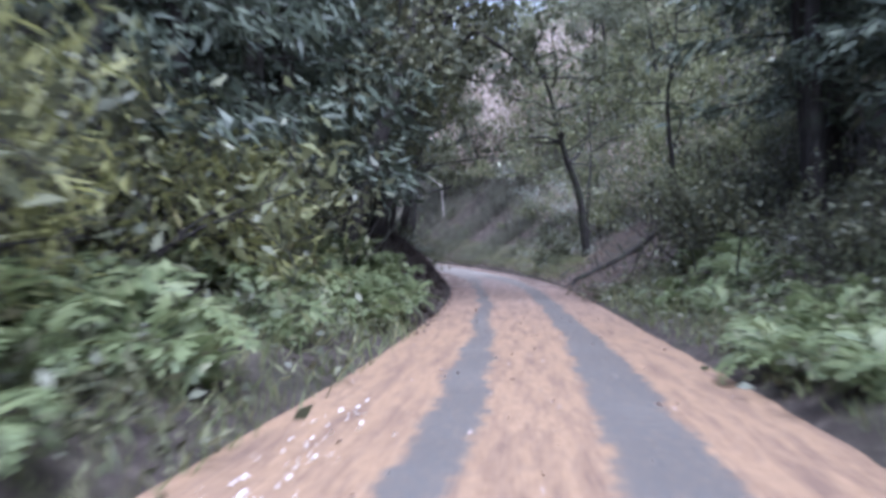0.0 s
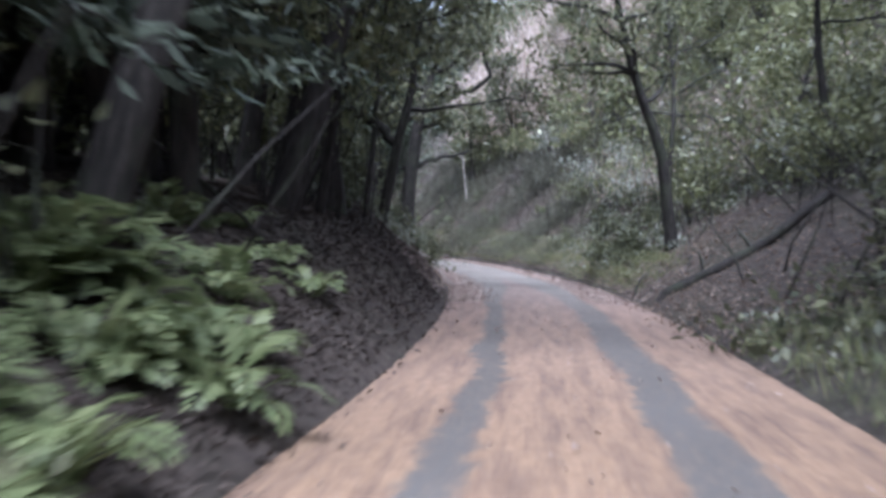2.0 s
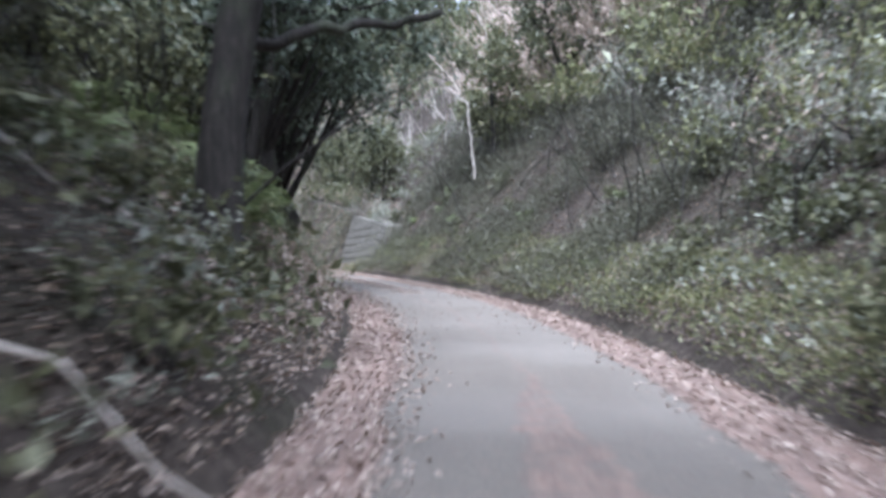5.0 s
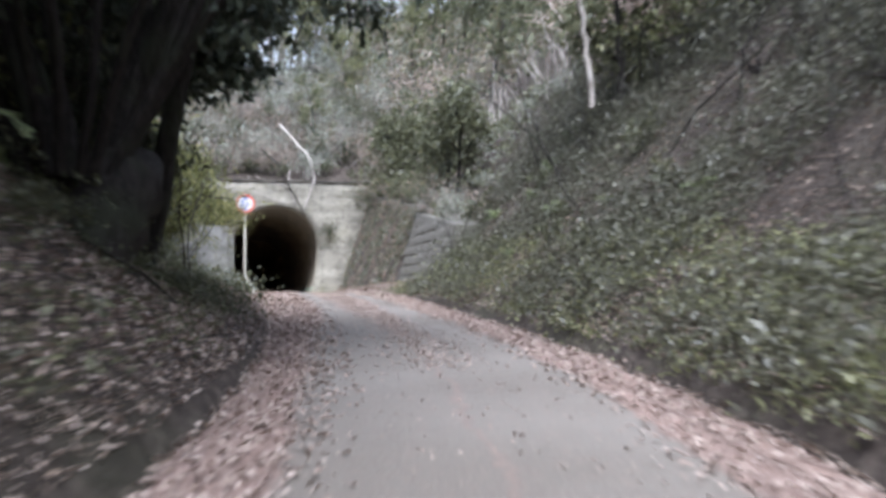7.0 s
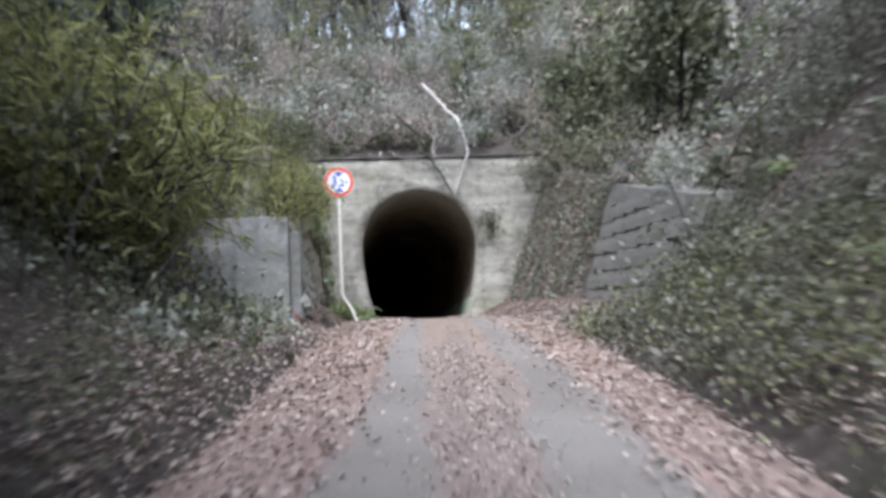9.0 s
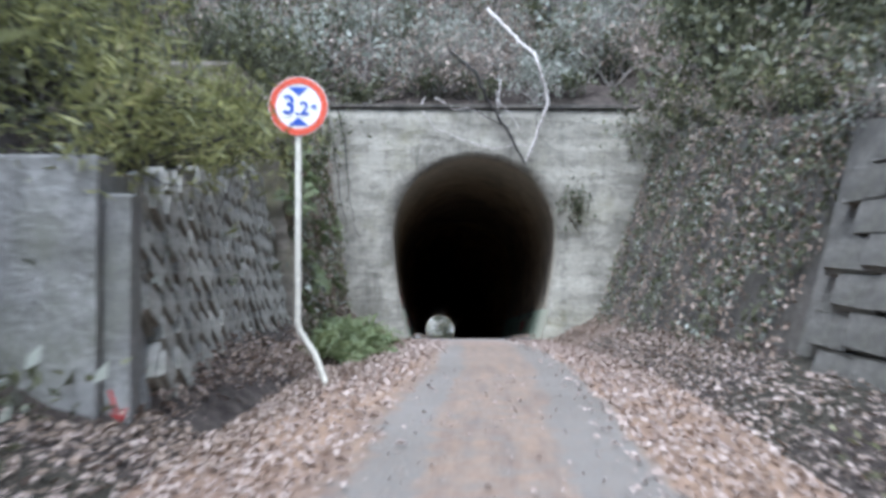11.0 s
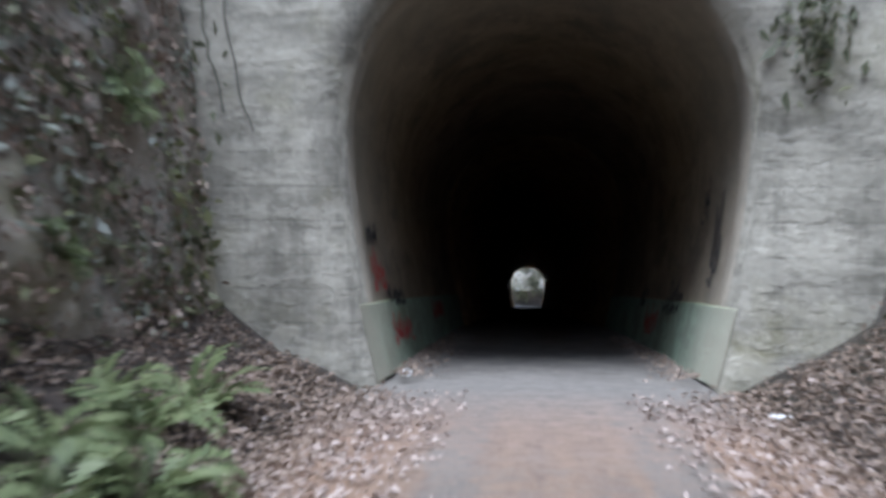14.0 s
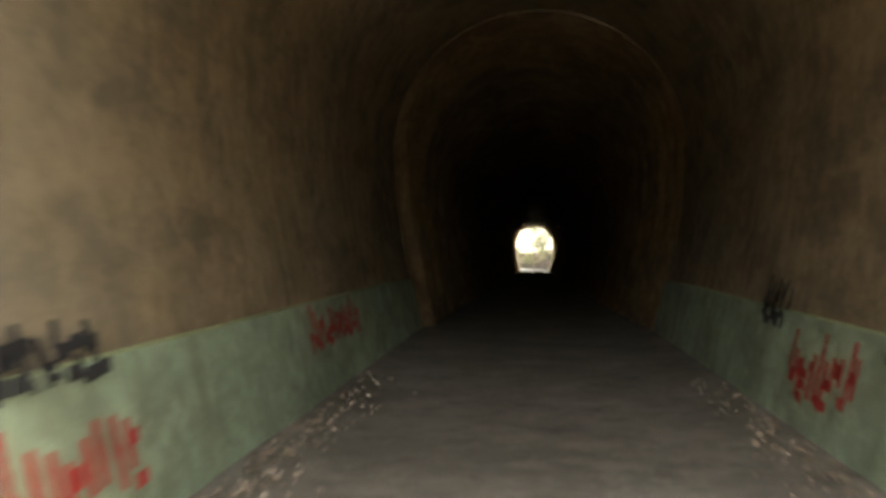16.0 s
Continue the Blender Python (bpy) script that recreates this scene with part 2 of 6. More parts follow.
def concrete(name, base, dark, moss, stain=2.3, depth=0.55, rough=0.85, boards=0.0):
    m, nt, b = nodes_of(name, rough, 0.3)
    oc = object_coords(nt)
    n1, n2 = noise_tex(nt, 0.9, 6, 0.65, oc), noise_tex(nt, 12.0, 8, 0.7, oc)
    mp = add(nt, "ShaderNodeMapping", Scale=(0.45, 0.45, 1.5))
    nt.links.new(oc, mp.inputs["Vector"])
    bands = noise_tex(nt, 1.6, 6, 0.7, mp.outputs[0])
    mp2 = add(nt, "ShaderNodeMapping", Scale=(3.5, 3.5, 0.35))
    nt.links.new(oc, mp2.inputs["Vector"])
    drips = noise_tex(nt, 1.2, 5, 0.6, mp2.outputs[0])
    c = ramp(nt, n2, [(0.3, [v * 0.72 for v in base]), (0.55, base), (0.8, [min(1, v * 1.25) for v in base])])
    c = mix(nt, ramp(nt, bands, [(0.46, grey(0)), (0.62, grey(0.7))]), c, dark)
    blotch = noise_tex(nt, stain, 8, 0.72, oc)
    c = mix(nt, ramp(nt, blotch, [(0.48, grey(0)), (0.66, grey(depth))]), c, dark)
    c = mix(nt, ramp(nt, drips, [(0.54, grey(0)), (0.72, grey(0.55))]), c, [v * 0.6 for v in dark])
    c = mix(nt, ramp(nt, n1, [(0.52, grey(0)), (0.72, grey(0.6))]), c, moss)
    flakes = noise_tex(nt, 1.9, 12, 0.78, oc)
    c = mix(nt, ramp(nt, flakes, [(0.53, grey(0)), (0.57, grey(0.4))]), c, [min(0.7, v * 1.35) for v in base])
    c = mix(nt, ramp(nt, flakes, [(0.38, grey(0.45)), (0.43, grey(0))]), c, [v * 0.7 for v in dark])
    relief = calc(nt, "ADD", calc(nt, "ADD", n2, bands), flakes)
    if boards:
        mp3 = add(nt, "ShaderNodeMapping", Scale=(0.9, 0.9, 1.9))
        nt.links.new(oc, mp3.inputs["Vector"])
        scabs = noise_tex(nt, 1.25, 9, 0.66, mp3.outputs[0])
        c = mix(nt, ramp(nt, scabs, [(0.50, grey(0)), (0.55, grey(0.4))]), c, [min(0.75, v * 1.2) for v in base])
        c = mix(nt, ramp(nt, scabs, [(0.38, grey(0.35)), (0.44, grey(0))]), c, [v * 1.1 for v in dark])
        relief = calc(nt, "ADD", relief, ramp(nt, scabs, [(0.50, grey(0)), (0.55, grey(0.5))]))
        sep = nt.nodes.new("ShaderNodeSeparateXYZ")
        nt.links.new(oc, sep.inputs[0])
        q = calc(nt, "DIVIDE", calc(nt, "ADD", sep.outputs[2], calc(nt, "MULTIPLY", n1, 0.03)), boards)
        tone = nt.nodes.new("ShaderNodeTexWhiteNoise")
        tone.noise_dimensions = "1D"
        nt.links.new(calc(nt, "FLOOR", q), tone.inputs["W"])
        joint = calc(nt, "LESS_THAN", calc(nt, "FRACT", q), 0.05)
        c = mix(nt, calc(nt, "MULTIPLY", tone.outputs["Value"], 0.2), c, dark)
        c = mix(nt, calc(nt, "MULTIPLY", joint, ramp(nt, drips, [(0.42, grey(0.0)), (0.62, grey(0.5))])), c, [v * 0.6 for v in dark])
        relief = calc(nt, "SUBTRACT", relief, joint)
    nt.links.new(c, b.inputs["Base Color"])
    bump(nt, b, relief, 0.7, 0.03)
    return m


concrete("concrete_portal", (0.33, 0.305, 0.247), (0.125, 0.115, 0.09), (0.225, 0.207, 0.11), stain=1.1, depth=0.9, boards=0.31)
concrete("pale_earth", (0.60, 0.57, 0.51), (0.34, 0.31, 0.25), (0.40, 0.40, 0.29))
concrete("concrete_wall", (0.25, 0.244, 0.225), (0.13, 0.125, 0.112), (0.15, 0.152, 0.10), stain=1.4, depth=0.7)
concrete("masonry", (0.31, 0.292, 0.25), (0.145, 0.136, 0.112), (0.16, 0.163, 0.105), stain=1.6, depth=0.75)
concrete("mossy_concrete", (0.105, 0.092, 0.075), (0.034, 0.031, 0.026), (0.046, 0.046, 0.025), stain=1.3, depth=0.8)
# headlight amber on the walls is put into the lining's ochre
concrete("lining", (0.32, 0.24, 0.155), (0.125, 0.10, 0.07), (0.25, 0.185, 0.105), stain=1.2, depth=0.7)
# headlight beam on the tunnel walls, as a green surface colour
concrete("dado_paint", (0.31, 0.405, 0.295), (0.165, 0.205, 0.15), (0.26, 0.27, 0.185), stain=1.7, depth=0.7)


def fade_to_daylight(name, pale, near, far, until=0.5):
    """Daylight outshining the headlight colour, painted as a pale fade towards the tunnel mouth."""
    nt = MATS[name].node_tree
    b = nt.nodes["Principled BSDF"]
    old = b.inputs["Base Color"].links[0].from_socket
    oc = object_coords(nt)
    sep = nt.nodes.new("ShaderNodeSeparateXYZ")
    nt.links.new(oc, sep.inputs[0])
    fade_at = calc(nt, "ADD", sep.outputs[1], calc(nt, "MULTIPLY", noise_tex(nt, 1.8, 6, 0.7, oc), 2.4))
    nt.links.new(mix(nt, ramp(nt, calc(nt, "DIVIDE", fade_at, 8.0), [(0.16, grey(near)), (until, grey(far))]), old, pale), b.inputs["Base Color"])


fade_to_daylight("dado_paint", (0.40, 0.372, 0.285), 0.95, 0.06)
fade_to_daylight("lining", (0.29, 0.272, 0.225), 0.75, 0.0, 0.75)
concrete("tunnel_rock", (0.50, 0.34, 0.19), (0.20, 0.14, 0.09), (0.25, 0.17, 0.10), rough=0.8)
concrete("weathered_blocks", (0.15, 0.139, 0.118), (0.07, 0.065, 0.055), (0.095, 0.093, 0.055), stain=1.8, depth=0.8)
concrete("mossy_rock", (0.33, 0.29, 0.235), (0.13, 0.11, 0.085), (0.28, 0.27, 0.14), stain=1.6, depth=0.8)
concrete("tunnel_floor", (0.19, 0.172, 0.15), (0.105, 0.095, 0.083), (0.15, 0.13, 0.105))


def plain(name, colour, rough=0.5, metal=0.0, dirt=0.25):
    m, nt, b = nodes_of(name, rough, 0.4)
    n = noise_tex(nt, 14.0, 6, 0.7, object_coords(nt))
    c = ramp(nt, n, [(0.35, [v * (1 - dirt) for v in colour]), (0.7, colour)])
    nt.links.new(c, b.inputs["Base Color"])
    b.inputs["Metallic"].default_value = metal
    return m


plain("paint_white", (0.78, 0.77, 0.73))
plain("paint_cream", (0.70, 0.66, 0.55), dirt=0.3)
# glow at the beam's upper edge, as a bright lime colour
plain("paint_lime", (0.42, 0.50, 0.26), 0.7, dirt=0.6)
fade_to_daylight("paint_lime", (0.33, 0.33, 0.23), 0.95, 0.1)
plain("paint_red", (0.62, 0.09, 0.045))
plain("paint_blue", (0.035, 0.09, 0.42))
plain("spray_red", (0.42, 0.045, 0.04), 0.7)
plain("spray_black", (0.03, 0.03, 0.035), 0.7)
plain("litter_white", (0.85, 0.85, 0.83))
plain("steel", (0.35, 0.35, 0.35), 0.4, 0.8)

# ---- mesh tools ----


def mesh_of(name, verts, faces, mats, index=None, uvs=None, smooth=False):
    """A mesh from arrays: verts (n, 3), faces (m, 3 or 4)."""
    verts, faces = np.asarray(verts, np.float32), np.asarray(faces, np.int32)
    me = bpy.data.meshes.new(name)
    k = faces.shape[1]
    me.vertices.add(len(verts))
    me.vertices.foreach_set("co", verts.ravel())
    me.loops.add(faces.size)
    me.loops.foreach_set("vertex_index", faces.ravel())
    me.polygons.add(len(faces))
    me.polygons.foreach_set("loop_start", np.arange(0, faces.size, k, dtype=np.int32))
    if index is not None:
        me.polygons.foreach_set("material_index", np.asarray(index, np.int32))
    if smooth:
        me.polygons.foreach_set("use_smooth", np.ones(len(faces), bool))
    if uvs is not None:
        layer = me.uv_layers.new(name="UVMap")
        layer.data.foreach_set("uv", np.asarray(uvs, np.float32)[faces.ravel()].ravel())
    for one in mats if isinstance(mats, (list, tuple)) else [mats]:
        me.materials.append(MATS[one])
    me.update(calc_edges=True)
    me.validate()
    return me


def join(*pairs):
    """Several (verts, faces) as one."""
    vs, fs, n = [], [], 0
    for v, f in pairs:
        vs.append(v), fs.append(np.asarray(f) + n)
        n += len(v)
    return np.concatenate(vs), np.concatenate(fs)


def under(ob, parent):
    ob.parent = parent
    return ob


def part(name, me, parent, label=""):
    ob = under(new(name, me), parent)
    return tagged(ob, label) if label else ob


def from_bm(name, bm, mat, bevel=0.0):
    if bevel:
        bmesh.ops.bevel(bm, geom=bm.edges[:], offset=bevel, segments=2, affect="EDGES", profile=0.6)
    me = bpy.data.meshes.new(name)
    bm.to_mesh(me)
    bm.free()
    me.materials.append(MATS[mat])
    return me


def box_bm(x0, x1, y0, y1, z0, z1):
    bm = bmesh.new()
    bmesh.ops.create_cube(bm, size=1.0)
    for v in bm.verts:
        v.co = ((x0 + x1) / 2 + v.co.x * (x1 - x0), (y0 + y1) / 2 + v.co.y * (y1 - y0), (z0 + z1) / 2 + v.co.z * (z1 - z0))
    return bm


def tube(points, radii, sides=7):
    """A tapering round limb along points."""
    points, radii = np.asarray(points, float), np.asarray(radii, float)
    d = np.gradient(points, axis=0)
    d /= np.linalg.norm(d, axis=1)[:, None] + 1e-9
    ref = np.array([0.31, 0.57, 0.1])
    a = np.cross(d, ref)
    a /= np.linalg.norm(a, axis=1)[:, None] + 1e-9
    b2 = np.cross(d, a)
    ang = np.linspace(0, 2 * np.pi, sides, endpoint=False)
    v = points[:, None] + radii[:, None, None] * (np.cos(ang)[None, :, None] * a[:, None] + np.sin(ang)[None, :, None] * b2[:, None])
    v = v.reshape(-1, 3)
    i = np.arange(len(points) - 1)[:, None] * sides
    j = np.arange(sides)[None]
    k = (j + 1) % sides
    f = np.stack([i + j, i + k, i + k + sides, i + j + sides], -1).reshape(-1, 4)
    return v, f


def wander(start, way, length, steps, bend, r, droop=0.0):
    """A crooked line: points from start along way."""
    p, d, out = np.array(start, float), np.array(way, float), []
    d /= np.linalg.norm(d)
    out.append(p.copy())
    for _ in range(steps):
        d = d + r.normal(0, bend, 3) + (0, 0, -droop)
        d /= np.linalg.norm(d)
        p = p + d * length / steps
        out.append(p.copy())
    return np.array(out)


def leaves(centres, ways, length, width, r, fold=0.25, jitter=0.35, flat=False):
    """One folded four-cornered leaf at each centre, pointing along ways."""
    n = len(centres)
    w = ways / (np.linalg.norm(ways, axis=1)[:, None] + 1e-9)
    side = np.cross(w, r.normal(0, 0.28, (n, 3)) + (0, 0, 1) if flat else r.normal(0, 1, (n, 3)))
    side /= np.linalg.norm(side, axis=1)[:, None] + 1e-9
    up = np.cross(side, w)
    size = (1 + jitter * r.normal(0, 1, n)).clip(0.45, 1.9)[:, None]
    lw, ww = w * length * size, side * width * size * 0.5
    mid = centres + lw * 0.45
    lift = up * width * fold * size
    v = np.stack([centres, mid + ww + lift, centres + lw - up * width * (0.08 if flat else 0.4), mid - ww + lift], 1).reshape(-1, 3)
    f = np.arange(n * 4).reshape(-1, 4)
    return v, f


def ball(n, r):
    v = r.normal(0, 1, (n, 3))
    return v / np.linalg.norm(v, axis=1)[:, None]


# ---- the plan: the road's middle line, as x, y, z and half width ----
LINE = np.array([
    (-58, -142, -0.95, 1.95), (-43.6, -118, -0.75, 1.95), (-33.8, -102, -0.62, 1.9), (-27.6, -92, -0.54, 1.88), (-25.13, -88, -0.51, 1.86), (-23.02, -84.5, -0.49, 1.8),
    (-20.98, -81, -0.47, 1.74), (-18.99, -77.5, -0.45, 1.68), (-17.04, -74, -0.41, 1.66), (-15.13, -70.5, -0.37, 1.66), (-13.27, -67, -0.31, 1.67), (-11.47, -63.5, -0.26, 1.72),
    (-9.76, -60, -0.2, 1.77), (-8.17, -56.5, -0.14, 1.8), (-6.71, -53, -0.08, 1.82), (-5.41, -49.5, -0.03, 1.84), (-4.28, -46, 0.06, 1.84), (-3.34, -42.5, 0.18, 1.8),
    (-2.59, -39, 0.29, 1.76), (-2.03, -35.5, 0.39, 1.7), (-1.63, -32, 0.48, 1.64), (-1.35, -28.5, 0.58, 1.58), (-1.13, -25, 0.67, 1.57), (-0.93, -21.5, 0.74, 1.58),
    (-0.7, -18, 0.75, 1.62), (-0.5, -14.7, 0.69, 1.7), (-0.25, -11, 0.56, 1.7), (-0.05, -6, 0.35, 1.6), (0, -1, 0.12, 1.5), (0, 3, -0.11, 1.45)])


def smooth_line(rows, step):
    """Evenly spaced points on a soft curve through the plan's rows."""
    t = np.r_[0, np.cumsum(np.hypot(*np.diff(rows[:, :2], axis=0).T))]
    s = np.arange(0, t[-1], step)
    out = np.stack([np.interp(s, t, rows[:, k]) for k in range(4)], 1)
    kernel = np.hanning(int(7 / step) | 1)
    kernel /= kernel.sum()
    pad = len(kernel) // 2
    for k in range(4):
        ext = np.r_[2 * out[0, k] - out[pad:0:-1, k], out[:, k], 2 * out[-1, k] - out[-2:-pad - 2:-1, k]]
        out[:, k] = np.convolve(ext, kernel, "valid")
    return s, out


S, MID = smooth_line(LINE, 0.4)
S = S - np.interp(-92, MID[:, 1], S)  # metres along, 0 where the drive begins
HEAD = np.gradient(MID[:, :2], axis=0)
HEAD /= np.linalg.norm(HEAD, axis=1)[:, None]


def road_coords(x, y):
    """For points: the nearest row of the middle line and the metres to its right."""
    x, y = np.ravel(x), np.ravel(y)
    row = np.empty(len(x), int)
    for k in range(0, len(x), 4000):
        d = (x[k:k + 4000, None] - MID[None, :, 0]) ** 2 + (y[k:k + 4000, None] - MID[None, :, 1]) ** 2
        row[k:k + 4000] = d.argmin(1)
    dx, dy = x - MID[row, 0], y - MID[row, 1]
    off = dx * HEAD[row, 1] - dy * HEAD[row, 0]
    return row, np.sign(off) * np.hypot(dx, dy)


REACH = np.array([0, 0.4, 1, 2, 4, 8, 16, 40, 200])
RIGHT = {-140: (0, .1, .2, .4, 1, 2.5, 5, 9, 25), -80: (0, .1, .25, .5, 1.2, 3, 7, 15, 40), -66: (0, 0, .2, .7, 1.8, 4.5, 10, 22, 50),
         -58: (0, .25, .65, 1.1, 2.2, 5, 11, 25, 60), -48: (0, .4, .8, 1.4, 3.0, 6.5, 13, 28, 60), -36: (0, .4, .9, 1.8, 4.0, 8.5, 16, 32, 60),
         -25: (0, .3, .8, 1.8, 4, 8.5, 16, 32, 60), -23.2: (0, .22, .6, 1.7, 4, 8.5, 16, 32, 60), -22.2: (0, .1, .3, 1.5, 4, 8.5, 16, 32, 60), -17: (0, .1, .35, 1.4, 4.3, 8.5, 16, 32, 60), -1: (0, .1, .35, 1.0, 4.6, 8.5, 16, 32, 60)}
LEFT = {-140: (0, .05, .15, .4, .8, 1.2, 2.5, 6, 30), -76: (0, .08, .3, .7, 1.2, 1.8, 3, 8, 30), -68: (0, .25, .8, 1.5, 2.1, 2.7, 4.2, 9, 30),
        -60: (0, .3, .9, 1.6, 2.2, 3.0, 5, 11, 40), -48: (0, .35, 1.1, 2.2, 3.4, 5, 8, 16, 40), -40: (0, .35, 1.0, 2.0, 3.5, 6, 10, 20, 50),
        -32: (0, .15, .4, .8, 2.0, 5, 10, 22, 50), -22: (0, .1, .25, .5, 2.0, 5, 10, 22, 50), -17.5: (0, .05, .15, .5, 2.4, 6, 11, 23, 50), -16.9: (0, 0, .8, 2.1, 4.4, 7.5, 12, 24, 50),
        -12.5: (0, 0, .5, 2.1, 4.4, 7.6, 13, 24, 50), -9: (0, .03, .15, 1.4, 4.3, 7.6, 13, 24, 50), -1: (0, .1, .3, 1.2, 4.4, 8, 14, 25, 50)}


def bank(table, y, e):
    keys = sorted(table)
    rows = np.array([table[k] for k in keys])
    at = np.clip(np.interp(y, keys, np.arange(len(keys))), 0, len(keys) - 1.001)
    i = at.astype(int)
    f = at - i
    lo = np.empty(len(e))
    for k in range(len(keys) - 1):
        w = i == k
        if w.any():
            a, b3 = np.interp(e[w], REACH, rows[k]), np.interp(e[w], REACH, rows[k + 1])
            lo[w] = a + f[w] * (b3 - a)
    return lo


def fractal(x, y, scale):
    """Smooth uneven ground, about -1 to 1."""
    out = np.zeros(np.shape(x))
    r = np.random.default_rng(11)
    for octave in range(7):
        k = scale * 1.7 ** octave
        for _ in range(3):
            a, p = r.uniform(0, 2 * np.pi, 2)
            out += np.sin(k * (np.cos(a) * x + np.sin(a) * y) + p) / (2.2 * 1.5 ** octave)
    return out / 2.2


def ground_height(x, y):
    x, y = np.asarray(x, float), np.asarray(y, float)
    shape = x.shape
    x, y = x.ravel(), y.ravel()
    row, off = road_coords(x, np.minimum(y, 1.0))
    e = np.abs(off) - MID[row, 3]
    beyond = e.clip(0)
    h = np.where(off > 0, bank(RIGHT, MID[row, 1], beyond), bank(LEFT, MID[row, 1], beyond))
    rough = fractal(x, y, 0.45) * np.interp(beyond, (0, 0.6, 3, 12, 60), (0, 0.06, 0.22, 0.6, 2.5))
    z = MID[row, 2] + h + rough - np.interp(e, (-0.3, 0.1, 0.55), (0.2, 0.13, 0.0))
    hill = np.interp(y, (0.25, 0.5, 8, 20, 34, 48, 75.6, 78, 86, 95, 140, 900), (5.1, 5.2, 9.4, 13.8, 16.8, 17.5, -6.9, -6.9, -0.5, 4, 8, 20))
    hill = hill + 0.15 * fractal(x, y, 0.5) * np.clip(y / 4, 0, 1) * np.clip((76 - y) / 6, 0.2, 1) + 0.25 * (np.abs(x) - 3.5).clip(0) * np.clip((70 - y) / 20, 0.05, 1)
    side = np.clip((74 - y) / 34, 0, 1)
    z = np.where(y > 0.25, np.maximum(z * side + hill * (1 - side), hill), z)
    return z.reshape(shape)


def ladder(lo, hi, step, reach):
    """Fine steps from lo to hi, then ever wider ones out to reach."""
    mid = list(np.arange(lo, hi + step / 2, step))
    out, gap = [], step
    while not out or out[-1] < reach:
        gap *= 1.45
        out.append((out[-1] if out else 0) + gap)
    return np.array([lo - v for v in reversed(out)] + mid + [mid[-1] + v for v in out])


def build_ground():
    xs, ys = ladder(-50, 14, 0.4, 900), ladder(-122, 0.2, 0.4, 900)
    ys = np.sort(np.r_[ys[ys <= 0.21], 0.55, 1.2, 2.2, 3.5, 5, 7, 10, 14, 19, 25, 32, 40, 48, 56, 63, 69.5, 70.5, 71.5, 73, 75, 77, 80, 84, 90, 100, 115, 140, 180, 250, 400, 900])
    X, Y = np.meshgrid(xs, ys)
    Z = ground_height(X, Y)
    v = np.stack([X, Y, Z], -1).reshape(-1, 3)
    n, mm = X.shape
    i, j = np.meshgrid(np.arange(n - 1), np.arange(mm - 1), indexing="ij")
    a = i * mm + j
    f = np.stack([a, a + 1, a + mm + 1, a + mm], -1).reshape(-1, 4)
    # the tunnel's two mouths stay open
    cx, cy = X[f // mm, f % mm].mean(1), Y[f // mm, f % mm].mean(1)
    mouth = (np.abs(cx) < 2.3) & (((cy > 0.22) & (cy < 0.5)) | ((cy > 69) & (cy < 77.2)))
    f = f[~mouth]
    return tagged(new("ground", mesh_of("ground", v, f, "soil", smooth=True)), "brown leaf-strewn forest soil rising on both sides of the road", "ground", kind="structure")


ground = build_ground()


def build_road():
    k = np.linspace(-1, 1, 17)
    half = MID[:, 3] + 0.3
    px = MID[:, None, 0] + HEAD[:, None, 1] * half[:, None] * k
    py = MID[:, None, 1] - HEAD[:, None, 0] * half[:, None] * k
    pz = MID[:, None, 2] + 0.05 * (1 - k ** 2)[None] - 0.05  + 0.008 * fractal(px, py, 3.0)
    v = np.stack([px, py, pz], -1).reshape(-1, 3)
    uv = np.stack([half[:, None] * k, np.repeat(S[:, None], 17, 1)], -1).reshape(-1, 2)
    n = len(MID)
    i, j = np.meshgrid(np.arange(n - 1), np.arange(16), indexing="ij")
    a = (i * 17 + j)
    f = np.stack([a, a + 1, a + 18, a + 17], -1).reshape(-1, 4)
    keep = (MID[f[:, 0] // 17, 1] < 0.6)
    return tagged(new("road", mesh_of("road", v, f[keep], "road_surface", uvs=uv, smooth=True)), "narrow asphalt lane under orange-brown needles with two worn grey wheel tracks", "road", kind="structure")


build_road()

# ---- tunnel ----
FLOOR_Y = (-0.6, 0.0, 2.0, 11.0, 75.5, 90.0)
FLOOR_Z = (0.10, 0.07, -0.06, -0.78, -6.65, -7.6)


def floor_z(y):
    return np.interp(y, FLOOR_Y, FLOOR_Z)


def arch(base, wide, spring, crown, n=24):
    """A horseshoe from the left foot over the crown to the right foot, as x, z."""
    legs = [(-base - (wide - base) * math.sin(k / 8 * math.pi / 2), spring * k / 8) for k in range(8)]
    top = [(-wide * math.cos(a), spring + (crown - spring) * math.sin(a)) for a in np.linspace(0, math.pi, n + 1)]
    return np.array(legs + top + [(-x, z) for x, z in reversed(legs)])


MOUTH = arch(1.53, 1.90, 2.40, 4.20)


def sleeve(section, ys, rough=0.0, seed=1):
    """A tube of the given section along y, following the floor."""
    r = np.random.default_rng(seed)
    rows = []
    for y in ys:
        p = section + (r.normal(0, rough, section.shape) if rough else 0)
        rows.append(np.stack([p[:, 0], np.full(len(p), y), p[:, 1] + floor_z(y)], 1))
    v = np.concatenate(rows)
    m2 = len(section)
    i, j = np.meshgrid(np.arange(len(ys) - 1), np.arange(m2 - 1), indexing="ij")
    a = i * m2 + j
    return v, np.stack([a, a + 1, a + m2 + 1, a + m2], -1).reshape(-1, 4)


LINED = 13.2  # metres of concrete lining; rough rock beyond


